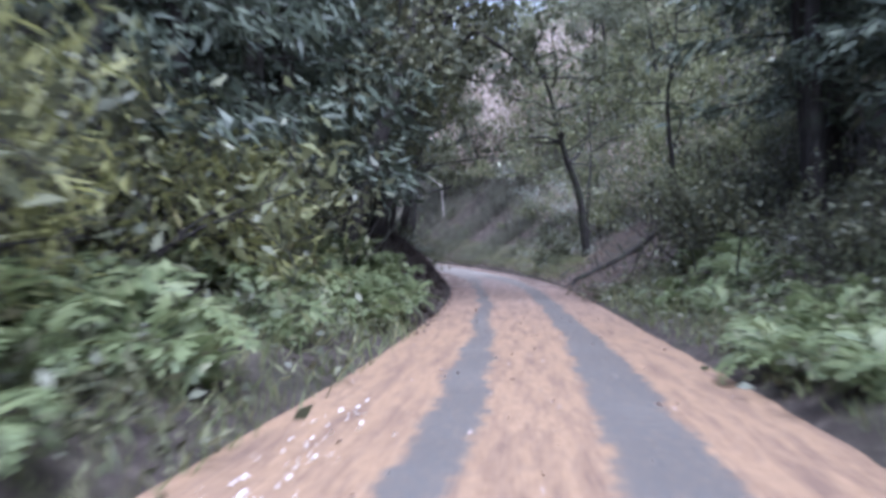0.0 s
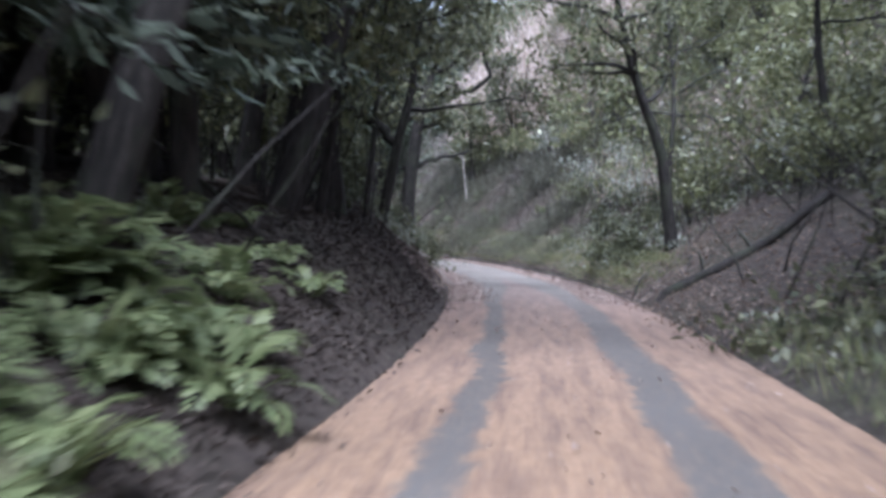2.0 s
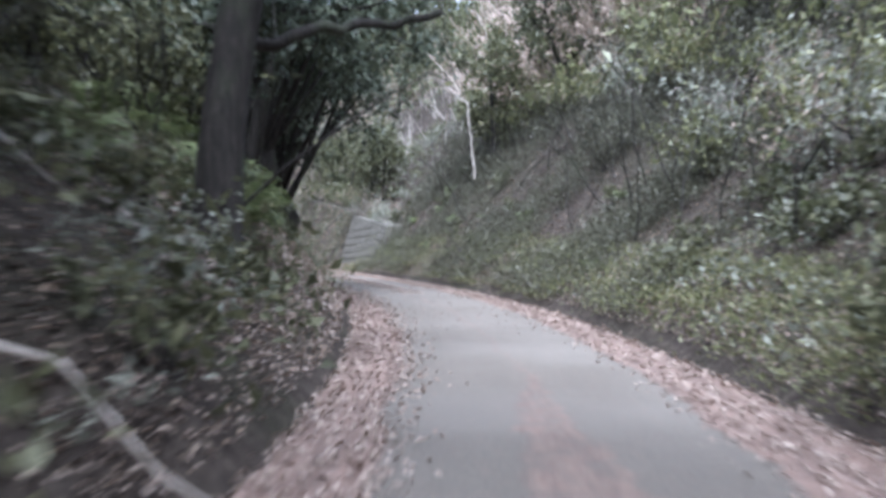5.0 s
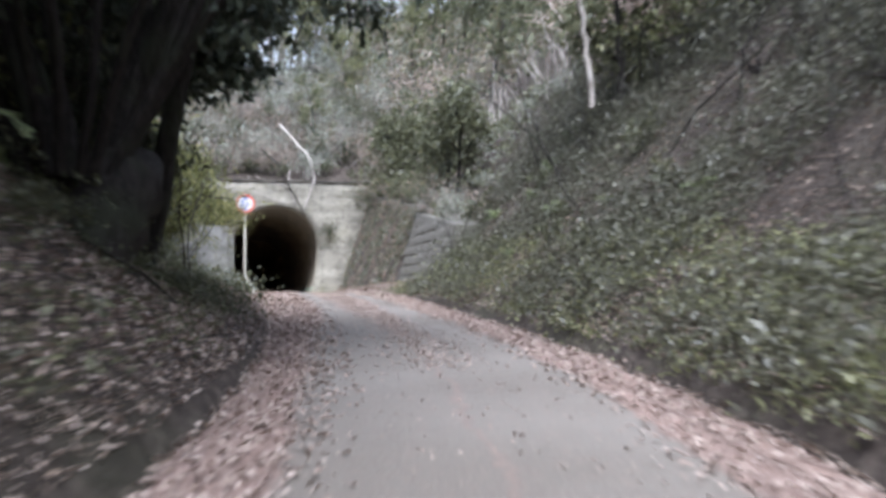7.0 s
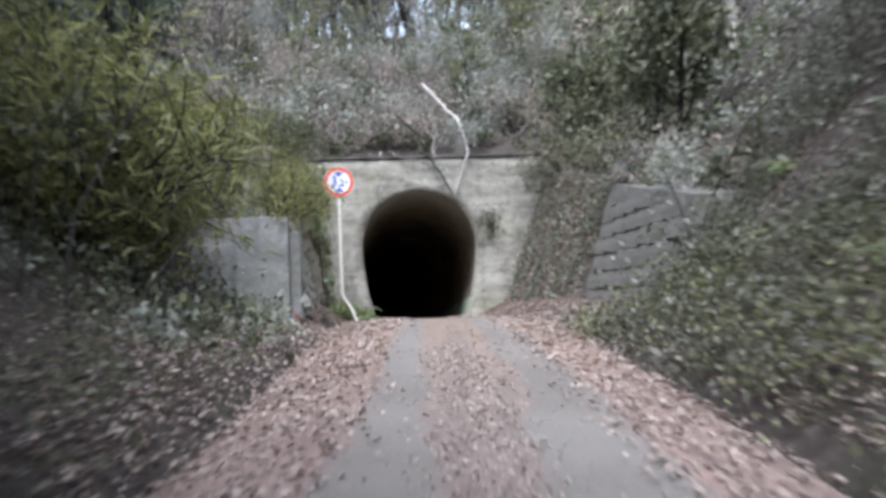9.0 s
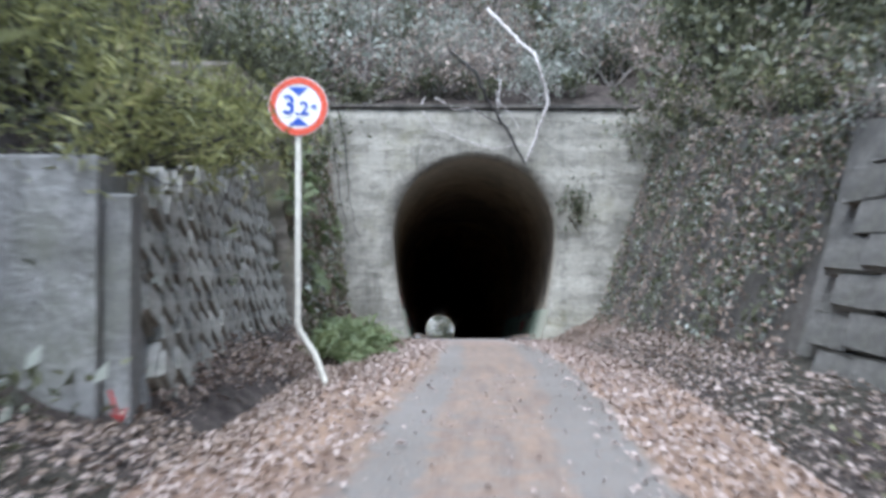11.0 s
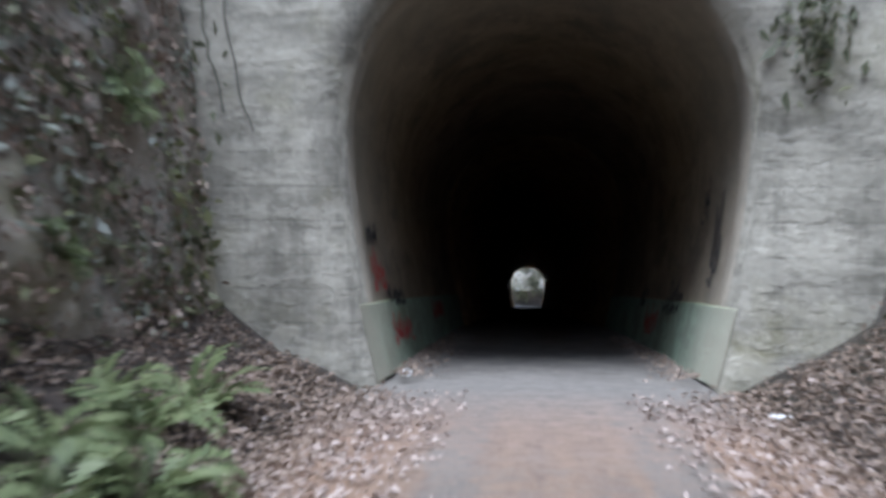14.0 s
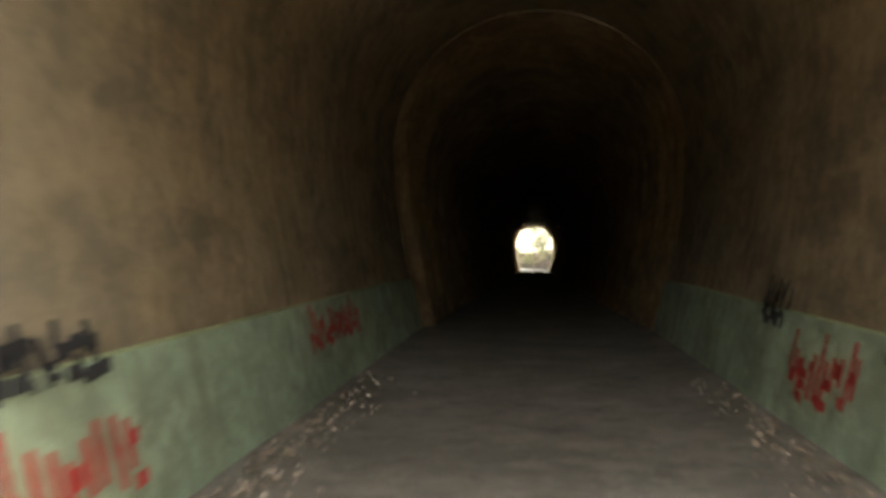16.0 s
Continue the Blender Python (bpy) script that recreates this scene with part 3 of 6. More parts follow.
def build_tunnel():
    tunnel = tagged(new("tunnel"), "long narrow single-lane tunnel with a concrete lining that gives way to rough rock", "tunnel", kind="structure")
    ys = np.r_[0.612, 0.615, np.arange(1.0, LINED, 0.5), LINED]
    v, f = sleeve(MOUTH * (0.988, 0.994), ys)
    v[:len(MOUTH), 0] *= 1.06
    v[:len(MOUTH), 2] += 0.06 * (v[:len(MOUTH), 2] > 0.5)
    part("lining", mesh_of("lining", v, f, "lining", smooth=True), tunnel, "concrete lining with headlight amber put into its colour")
    # outer shell, so that no daylight leaks in
    v, f = sleeve(MOUTH * (1.22, 1.1), np.array([0.6, LINED, 76.5]))
    part("outer_shell", mesh_of("outer_shell", v, f, "concrete_wall"), tunnel)
    rock = arch(1.51, 1.87, 2.38, 4.15, 30)
    rows = np.r_[np.arange(LINED, 30, 0.12), np.arange(30, 76.3, 0.5)]
    v, f = sleeve(rock, rows, 0.012, 5)
    up = v[:, 2] - floor_z(v[:, 1])
    # upright ribs and hollows, deeper on the walls than at the crown
    ribs = 0.07 * fractal(v[:, 1] * 2.6 + v[:, 0], up * 0.5, 1.3) + 0.05 * fractal(v[:, 1] * 6.0, up * 1.4 + v[:, 0] * 2, 1.2) + 0.03
    taper = np.interp(v[:, 1], (LINED, 35, 77), (1.0, 0.84, 0.73)) - np.abs(ribs) / 1.6 * np.clip((v[:, 1] - LINED) / 0.5, 0, 1)
    v[:, 0] = v[:, 0] * taper
    v[:, 2] = up * np.interp(v[:, 1], (LINED, 35, 77), (1.0, 0.84, 0.76)) + floor_z(v[:, 1])
    part("rock_wall", mesh_of("rock_wall", v, f, "tunnel_rock"), tunnel, "damp bare rock wall")
    ring_o, ring_i = MOUTH * (1.02, 1.01), rock
    vo = np.stack([ring_o[:, 0], np.full(len(ring_o), LINED - 0.02), ring_o[:, 1] + floor_z(LINED)], 1)
    step = np.linspace(0, len(rock) - 1, len(ring_o)).round().astype(int)
    vi = np.stack([rock[step, 0], np.full(len(ring_o), LINED + 0.02), rock[step, 1] + floor_z(LINED)], 1)
    n = len(vo)
    a = np.arange(n - 1)
    part("lining_end", mesh_of("lining_end", np.concatenate([vo, vi]), np.stack([a, a + 1, a + 1 + n, a + n], -1), "lining"), tunnel)
    # floor
    ys = np.r_[np.arange(0.65, 14, 0.4), np.arange(14.4, 77, 2.0)]
    k = np.linspace(-1, 1, 15)
    px = np.repeat((np.where(ys < LINED + 0.2, 1.66, 1.70)[:, None] * k), 1, 0)
    rise = np.clip((ys - 0.65) / 2.5, 0, 1)[:, None]
    pz = floor_z(ys)[:, None] - 0.012 + 0.10 * np.abs(k)[None] ** 4 * rise - 0.04 * k[None] ** 2 * (1 - rise) + 0.012 * fractal(px * 2, np.repeat(ys[:, None], 15, 1) * 2, 1.5)
    v = np.stack([px, np.repeat(ys[:, None], 15, 1), pz], -1).reshape(-1, 3)
    i, j = np.meshgrid(np.arange(len(ys) - 1), np.arange(14), indexing="ij")
    a = i * 15 + j
    f = np.stack([a, a + 1, a + 16, a + 15], -1).reshape(-1, 4)
    part("tunnel_floor", mesh_of("tunnel_floor", v, f, "tunnel_floor", smooth=True), tunnel, "dusty asphalt floor")
    # headlight beams along the foot of both walls, put in as green colour
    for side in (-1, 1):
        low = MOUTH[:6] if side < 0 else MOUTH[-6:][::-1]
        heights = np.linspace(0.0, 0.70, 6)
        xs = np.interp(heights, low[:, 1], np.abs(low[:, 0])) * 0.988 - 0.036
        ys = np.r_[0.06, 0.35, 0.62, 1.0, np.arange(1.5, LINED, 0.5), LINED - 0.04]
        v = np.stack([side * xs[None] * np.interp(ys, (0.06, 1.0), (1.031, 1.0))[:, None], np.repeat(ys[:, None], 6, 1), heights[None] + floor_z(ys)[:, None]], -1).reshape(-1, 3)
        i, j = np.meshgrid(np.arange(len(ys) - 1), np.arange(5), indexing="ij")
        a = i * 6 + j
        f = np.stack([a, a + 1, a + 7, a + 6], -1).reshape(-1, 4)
        part("dado", mesh_of("dado", v, f, "dado_paint", smooth=True), tunnel, "headlight beam on the wall, put in as a green band")
        # added ledge shapes the glow along the beam's upper edge
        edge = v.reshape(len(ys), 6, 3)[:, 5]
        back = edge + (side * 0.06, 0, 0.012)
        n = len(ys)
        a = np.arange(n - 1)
        part("dado_ledge", mesh_of("dado_ledge", np.concatenate([edge, back]), np.stack([a, a + 1, a + n + 1, a + n], -1), "paint_lime"), tunnel, "bright yellow-green ledge standing in for the beam's glowing edge")
    return tunnel


tunnel = build_tunnel()


def build_portal():
    portal = tagged(new("portal_wall"), "weathered board-marked concrete tunnel portal wall with a horseshoe opening", "portal", kind="structure")
    x0, x1, top, z0, thick = -5.2, 5.2, 5.32, -0.5, 0.62
    # front: strips from the arch to the outline
    inner = np.concatenate([[(-1.53, z0)], np.stack([MOUTH[:, 0], MOUTH[:, 1] + 0.05], 1), [(1.53, z0)]])
    outer = []
    for x, z in inner:
        a = math.atan2(z - 2.0, x)
        c, s = math.cos(a), math.sin(a)
        k = min((x1 / abs(c)) if abs(c) > 1e-6 else 99, ((top - 2.0) / s) if s > 1e-6 else ((2.0 - z0) / -s if s < -1e-6 else 99))
        outer.append((k * c, 2.0 + k * s))
    outer = np.array(outer)
    outer[0], outer[-1] = (x0, z0), (x1, z0)
    n, rows = len(inner), 7
    for_v, faces = [], []
    for y in (0.0, thick):
        for k in range(rows):
            p = inner + (outer - inner) * (k / (rows - 1)) ** 1.2
            rim = 0.015 if (k == 0 and y == 0.0) else 0.0
            for_v.append(np.stack([p[:, 0], np.full(n, y + rim), p[:, 1]], 1))
    v = np.concatenate(for_v)
    a = np.arange(n - 1)
    for base in (0, rows * n):
        for k in range(rows - 1):
            q = base + k * n + a
            faces.append(np.stack([q, q + n, q + n + 1, q + 1], -1))
    q, w = a, rows * n + a
    faces.append(np.stack([q, q + 1, w + 1, w], -1))
    q, w = (rows - 1) * n + a, (2 * rows - 1) * n + a
    faces.append(np.stack([q, w, w + 1, q + 1], -1))
    part("wall_face", mesh_of("wall_face", v, np.concatenate(faces), "concrete_portal"), portal)
    part("coping", from_bm("coping", box_bm(x0, x1, -0.07, thick + 0.05, 5.325, 5.40), "mossy_concrete", 0.015), portal, "mossy concrete coping")
    return portal


portal = build_portal()


def battered_wall(name, label, side, xb0, xb1, y0, y1, zb0, zb1, h0, h1, batter, thick=1.4, core=""):
    """A leaning retaining wall along the road with a smooth end face; its face is set with staggered blocks."""
    wall = tagged(new(name), label, "retaining wall", kind="structure")
    bm = bmesh.new()
    vs = []
    for y, xb, zb, h in ((y0, xb0, zb0, h0), (y1, xb1, zb1, h1)):
        for dx, z in ((0.06, zb - 0.4), (thick + batter * h, zb - 0.4), (thick + batter * h, zb + h), (batter * h + 0.06, zb + h)):
            vs.append(bm.verts.new((side * (xb + dx), y, z)))
    for q in ((0, 1, 2, 3), (7, 6, 5, 4), (0, 3, 7, 4), (3, 2, 6, 7), (2, 1, 5, 6), (1, 0, 4, 5)):
        bm.faces.new([vs[k] for k in q])
    bmesh.ops.recalc_face_normals(bm, faces=bm.faces[:])
    part("core", from_bm("core", bm, core or ("concrete_wall" if side < 0 else "mossy_concrete")), wall, "grey concrete end face")
    return wall


wall_left = battered_wall("retaining_wall_left", "battered stone-pitched retaining wall with a smooth concrete end face", -1, 2.75, 2.95, -17.0, -8.3, 0.55, 0.3, 1.9, 3.0, 0.2)
wall_right = battered_wall("retaining_wall_right", "leaning ivy-grown concrete wing wall beside the tunnel mouth", 1, 1.90, 2.48, -14.7, -0.02, 0.56, 0.15, 2.75, 4.6, 0.36)

wall_outer = battered_wall("retaining_wall_outer", "low leaning wall of weathered concrete block courses below the bank", 1, 1.64, 1.93, -21.4, -14.72, 0.74, 0.56, 1.75, 2.6, 0.30, core="weathered_blocks")
part("end_pier", from_bm("end_pier", box_bm(-4.75, -3.15, -17.42, -17.02, 0.3, 2.56), "concrete_wall", 0.02), wall_left, "pale smooth concrete end pier")
part("side_pier", from_bm("side_pier", box_bm(-3.146, -2.97, -17.30, -17.03, 0.3, 2.32), "concrete_wall", 0.015), wall_left, "slim concrete pier")


def pier_mark():
    """Small red arrow painted on the slim pier."""
    bm = bmesh.new()
    for line in (((-3.11, 1.06), (-3.085, 1.06), (-3.02, 0.86), (-3.045, 0.86)), ((-3.10, 0.93), (-3.08, 0.915), (-3.025, 0.84), (-3.045, 0.83)), ((-3.0, 0.95), (-2.985, 0.94), (-3.02, 0.83), (-3.045, 0.83))):
        bm.faces.new([bm.verts.new((x, -17.304 - 0.001 * k, z)) for k, (x, z) in enumerate(line)])
    part("red_mark", from_bm("red_mark", bm, "spray_red"), wall_left, "small red painted arrow")


pier_mark()


def build_wing_left():
    """Rough moss-grown rock face between the stone wall and the portal, leaning back, with a solid body."""
    wing = tagged(new("wing_wall_left"), "rough moss-grown rock wing wall with creepers and ferns at its foot", "retaining wall", kind="structure")
    ys, hs = np.linspace(-8.55, -0.03, 96), np.linspace(-0.5, 4.35, 60)
    Y, H = np.meshgrid(ys, hs)
    lumps = 0.12 * fractal(Y * 1.3, H * 1.7, 1.6) + 0.09 * fractal(H * 4.0, Y * 3.0, 1.5) + 0.05 * fractal(Y * 7.0, H * 8.0, 1.5)
    X = -(2.86 + 0.13 * H.clip(0) + np.interp(H, (3.6, 4.35), (0, 0.45)) + lumps * np.clip((-0.03 - Y) / 0.5, 0.2, 1))
    v = np.stack([X, Y, H + np.interp(Y, (-9, 0), (0.45, 0.05))], -1).reshape(-1, 3)
    i, j = np.meshgrid(np.arange(59), np.arange(95), indexing="ij")
    a = i * 96 + j
    back = v.copy()
    back[:, 0] = -5.6
    n = len(v)
    rim = np.r_[np.arange(96), np.arange(95, n, 96)[1:], np.arange(n - 96, n)[::-1][1:], np.arange(0, n, 96)[::-1][1:]]
    sides = np.stack([rim[:-1], rim[1:], rim[1:] + n, rim[:-1] + n], -1)
    f = np.concatenate([np.stack([a, a + 1, a + 97, a + 96], -1).reshape(-1, 4), sides])
    part("rock_face", mesh_of("rock_face", np.concatenate([v, back]), f, "mossy_rock"), wing)
    return wing


wing_left = build_wing_left()

# ---- plants: each kind is built a few times, then set out ----
def shrub_parts(seed, height, count, length, width, mat, stems=9, spread=0.5, droop=0.0, bark="bark", lift=0.25):
    r = np.random.default_rng(seed)
    tubes, spots, ways = [], [], []
    for _ in range(stems):
        a = r.uniform(0, 2 * np.pi)
        out = np.array([math.cos(a), math.sin(a), 0])
        line = wander(out * r.uniform(0, 0.12), out * spread * r.uniform(0.3, 1.5) + (0, 0, 1), height * r.uniform(0.6, 1.1), 8, 0.16, r, droop)
        tubes.append(tube(line, np.linspace(0.016, 0.004, 9) * height / 1.6, 5))
        for _ in range(3):
            k = r.integers(3, 8)
            twig = wander(line[k], line[k] - line[k - 1] + r.normal(0, 0.25, 3), height * 0.4, 5, 0.25, r, droop)
            tubes.append(tube(twig, np.linspace(0.007, 0.002, 6) * height / 1.6, 4))
            spots.append(twig)
        spots.append(line[3:])
    pool = np.concatenate(spots)
    at = pool[r.integers(0, len(pool), count)] + r.normal(0, 0.11 * height / 1.6, (count, 3))
    at[:, 2] = np.maximum(at[:, 2], 0.08)
    ways = ball(count, r) + (0, 0, lift - droop * 3)
    return mesh_of("stems", *join(*tubes), bark, smooth=True), mesh_of("leaves", *leaves(at, ways, length, width, r), mat)


def shrub(label, seed, *args, category="shrub", name="shrub", group="roadside shrubs", **kw):
    stems, leaf = shrub_parts(seed, *args, **kw)
    ob = tagged(new(name), label, category, group)
    tagged(part("branching_stem", stems, ob), kind="stuff")
    part("foliage", leaf, ob)
    ob.location = (0, 0, -400)
    return ob


def frond(seed, length):
    """One arching feathery frond, pointing along x."""
    r = np.random.default_rng(seed)
    t = np.linspace(0, 1, 15)
    line = np.stack([t * length * 0.85, 0.05 * length * np.sin(t * 3), (1.5 * t - 1.25 * t ** 2) * length * r.uniform(0.6, 1.0)], 1)
    tip = np.gradient(line, axis=0)
    tip /= np.linalg.norm(tip, axis=1)[:, None]
    vs, fs, n = [], [], 0
    for s in (-1, 1):
        for q in range(1, 14):
            w = length * 0.26 * math.sin(math.pi * min(1, 0.16 + t[q] * 0.84)) ** 0.8 + 0.02
            d = np.array([0, s * 0.9, r.uniform(-0.25, 0.1)]) + tip[q] * 0.45
            d /= np.linalg.norm(d)
            p, g = line[q], tip[q] * length * 0.042
            vs += [p - g, p + d * w * 0.55 - g * 1.1, p + d * w, p + d * w * 0.5 + g * 1.0]
            fs.append((n, n + 1, n + 2, n + 3))
            n += 4
    return mesh_of("frond", vs, fs, "leaf_fern")


FRONDS = [frond(500 + k, 0.62 + 0.06 * k) for k in range(6)]


def fern(seed, fronds=12):
    r = random.Random(seed)
    ob = tagged(new("fern"), "green fern with arching feathery fronds on the verge", "fern", "verge ferns")
    for k in range(fronds):
        part("frond", FRONDS[r.randrange(6)], ob).rotation_euler = (r.gauss(0, 0.15), r.gauss(0, 0.2), k * 2.4 + r.gauss(0, 0.3))
    return ob


def tree_parts(seed, height, radius, lean, clear, limbs, count, length, width, mat, spread=3.0, bark="bark", droop=0.0):
    r = np.random.default_rng(seed)
    trunk = wander((0, 0, -0.4), np.array([lean[0], lean[1], 1.0]), height, 14, 0.055, r)
    tubes = [tube(trunk, radius * np.interp(np.linspace(0, 1, 15), (0, 0.06, 0.4, 1), (1.45, 1.0, 0.72, 0.14)), 9)]
    pool = [trunk[11:]]
    for k in range(limbs):
        h = clear + (1 - clear) * (k + r.uniform(0, 1)) / limbs * 0.95
        i = min(13, int(h * 14))
        a = k * 2.4 + r.normal(0, 0.5)
        reach = spread * r.uniform(0.55, 1.15) * (1.15 - 0.5 * h)
        limb = wander(trunk[i], np.array([math.cos(a), math.sin(a), r.uniform(0.15, 0.8) - droop]), reach, 8, 0.17, r, droop * 0.1)
        tubes.append(tube(limb, np.linspace(radius * 0.38, 0.012, 9), 6))
        for _ in range(4):
            j = r.integers(3, 9)
            twig = wander(limb[j], ball(1, r)[0] * 0.8 + limb[j] - limb[j - 1] + (0, 0, 0.1 - droop), reach * 0.45, 6, 0.22, r, droop * 0.1)
            tubes.append(tube(twig, np.linspace(radius * 0.12, 0.005, 7), 4))
            pool.append(twig[1:])
        pool.append(limb[4:])
    me = [mesh_of("trunk", *join(*tubes), bark, smooth=True)]
    if count:
        pool = np.concatenate(pool)
        at = pool[r.integers(0, len(pool), count)] + r.normal(0, 0.20, (count, 3))
        me.append(mesh_of("crown", *leaves(at, ball(count, r) + (0, 0, -0.1 - droop), length, width, r), mat))
    return me


def tree(label, *args, **kw):
    me = tree_parts(*args, **kw)
    ob = tagged(new("tree"), label, "tree", "forest trees")
    part("trunk", me[0], ob)
    if len(me) > 1:
        part("crown", me[1], ob)
    ob.location = (0, 0, -400)
    return ob


def conifer(seed, height, radius, count, clear=0.16):
    r = np.random.default_rng(seed)
    trunk = wander((0, 0, -0.4), (0, 0, 1), height, 14, 0.012, r)
    tubes = [tube(trunk, radius * np.interp(np.linspace(0, 1, 15), (0, 0.05, 0.5, 1), (1.35, 1.0, 0.7, 0.08)), 10)]
    pool, ways = [], []
    for k in range(58):
        h = clear + (0.98 - clear) * k / 58
        i = h * 14
        p = trunk[int(i)] + (trunk[min(14, int(i) + 1)] - trunk[int(i)]) * (i % 1)
        a = k * 2.4
        reach = (1 - h) * 2.4 + 0.8
        d = np.array([math.cos(a), math.sin(a), 0.05])
        limb = wander(p, d, reach * r.uniform(0.7, 1.1), 7, 0.06, r, 0.05)
        tubes.append(tube(limb, np.linspace(0.028, 0.006, 8), 4))
        q = limb[1:][r.integers(0, 7, count // 58)] + r.normal(0, 0.16, (count // 58, 3)) * (1, 1, 0.7)
        pool.append(q)
        ways.append(np.repeat(d[None], len(q), 0) * 0.7 + r.normal(0, 0.55, (len(q), 3)) + (0, 0, -0.5))
    ob = tagged(new("conifer_tree"), "tall dark cedar with a straight trunk and drooping sprays", "tree", "forest trees")
    part("trunk", mesh_of("trunk", *join(*tubes), "bark", smooth=True), ob)
    part("crown", mesh_of("crown", *leaves(np.concatenate(pool), np.concatenate(ways), 0.24, 0.055, r), "leaf_conifer"), ob)
    ob.location = (0, 0, -400)
    return ob


KINDS = {
    "broad": [shrub("dense evergreen shrub with glossy dark green leaves", 20 + k, 2.0, 900, 0.13, 0.055, "leaf_broad", name="evergreen_shrub", group="evergreen shrubs") for k in range(3)],
    "bright": [shrub("loose shrub with yellowish green leaves", 30 + k, 1.9, 700, 0.13, 0.055, "leaf_bright", spread=0.7, name="leafy_shrub", group="leafy shrubs") for k in range(2)],
    "bamboo": [shrub("clump of dwarf bamboo with long yellow-green leaves", 40 + k, 2.6, 900, 0.24, 0.032, "leaf_bamboo", stems=14, spread=0.28, droop=0.05, category="bamboo", name="bamboo_clump", group="bamboo clumps") for k in range(2)],
    "dry": [shrub("tangled half-bare shrub with dry brown leaves and pale twigs", 50 + k, 2.2, 380, 0.10, 0.05, "leaf_dry", stems=12, spread=0.8, bark="bark_grey", name="dry_shrub", group="dry shrubs") for k in range(2)],
    "pale": [shrub("greyish shrub with pale dusty leaves", 60 + k, 1.8, 650, 0.12, 0.05, "leaf_pale", spread=0.7, bark="bark_pale", name="pale_shrub", group="pale shrubs") for k in range(2)],
    "dusty": [shrub("tangled creeper-grown shrub with dusty brownish leaves", 65 + k, 1.7, 800, 0.085, 0.036, "leaf_dusty", stems=12, spread=0.75, name="creeper_shrub", group="creeper shrubs") for k in range(2)],
    "low": [shrub("low leafy seedling on the bank", 70 + k, 0.7, 180, 0.11, 0.05, "leaf_broad", stems=5, spread=0.8, category="plant", name="bank_plant", group="bank plants") for k in range(2)],
    "fern": [fern(80 + k) for k in range(3)],
    "broadleaf": [tree("crooked evergreen forest tree with a mossy dark trunk", 90 + k, 10.5, 0.17, (0.10, 0.06), 0.34, 13, 5200, 0.17, 0.075, "leaf_broad", spread=3.4) for k in range(3)],
    "slim": [tree("slim young tree with yellow-green leaves", 95 + k, 7.5, 0.085, (0.08, -0.05), 0.3, 10, 2600, 0.15, 0.065, "leaf_bright", spread=2.2) for k in range(2)],
    "bare": [tree("bare tree with grey-brown crooked limbs", 98 + k, 8.5, 0.10, (0.1, 0.1), 0.22, 15, 0, 0.1, 0.05, "leaf_dry", spread=3.2, bark="bark_grey") for k in range(2)],
    "cedar": [conifer(110 + k, 15.0, 0.2, 9300) for k in range(2)],
    "bare_cedar": [conifer(115 + k, 17.0, 0.2, 8000, 0.36) for k in range(2)],
}


def spot(y, e):
    """A place e metres beyond the road's edge (left if negative) at the row of the middle line with that y."""
    i = int(np.interp(y, MID[:, 1], np.arange(len(MID))))
    d = math.copysign(MID[i, 3] + abs(e), e)
    return MID[i, 0] + HEAD[i, 1] * d, MID[i, 1] - HEAD[i, 0] * d


pick = random.Random(3)
PLANTED = set()


def plant(kind, x, y, size=1.0, lean=8.0, sink=0.05, turn=None, which=None):
    source = KINDS[kind][pick.randrange(len(KINDS[kind])) if which is None else which]
    z = float(ground_height(np.array([x]), np.array([y]))[0]) - sink
    size *= pick.uniform(0.85, 1.18)
    m = pose(x, y, z, pick.gauss(0, lean), pick.gauss(0, lean), pick.uniform(0, 360) if turn is None else turn)
    if source in PLANTED:
        ob = copy_thing(source, m)
    else:
        ob = source
        ob.matrix_basis = m
        PLANTED.add(source)
    ob.scale = (size, size, size * pick.uniform(0.9, 1.12))
    return ob


def scatter(kind, count, ys, es, size=1.0, lean=8.0, apart=0.0):
    done, tries = [], 0
    while len(done) < count and tries < count * 12:
        tries += 1
        e = pick.uniform(*es)
        x, y = spot(pick.uniform(*ys), e)
        row, off = road_coords(np.array([x]), np.array([min(y, 0.0)]))
        if abs(off[0]) < MID[row[0], 3] + min(abs(es[0]), abs(es[1])) - 0.05:
            continue
        if ((-19.5 < y < 1 and -5.2 < x < 5.2) or (-22.3 < y < -19 and 0.3 < x < 4.0)) and kind not in ("fern", "low"):
            continue
        if off[0] > 0 and (-69 < y < -57 and abs(off[0]) < MID[row[0], 3] + 4.2 or -75 < y < -68 and abs(off[0]) < MID[row[0], 3] + 2.2):
            continue
        if apart and any((x - a) ** 2 + (y - b2) ** 2 < apart ** 2 for a, b2 in done):
            continue
        done.append((x, y))
        plant(kind, x, y, size, lean)


# left verge and bank
scatter("fern", 95, (-100, -73), (-0.75, -3.2), 1.0, 12, 0.36)
scatter("fern", 14, (-74, -69), (-0.8, -2.6), 0.75, 12, 0.45)
scatter("bamboo", 6, (-90, -80), (-1.9, -2.8), 0.85, 8, 0.7)
scatter("bamboo", 10, (-98, -78), (-2.8, -6), 1.0, 8, 0.8)
scatter("broad", 22, (-98, -74), (-2.4, -6), 1.15, 8, 0.7)
scatter("broad", 22, (-100, -74), (-2.4, -7), 1.25, 8, 0.9)
scatter("bright", 8, (-98, -70), (-2.4, -5), 1.2, 8, 0.9)
scatter("cedar", 18, (-84, -68), (-2.8, -9), 1.0, 2, 1.4)
scatter("broadleaf", 6, (-77, -58), (-3.2, -8), 0.95, 4, 1.8)
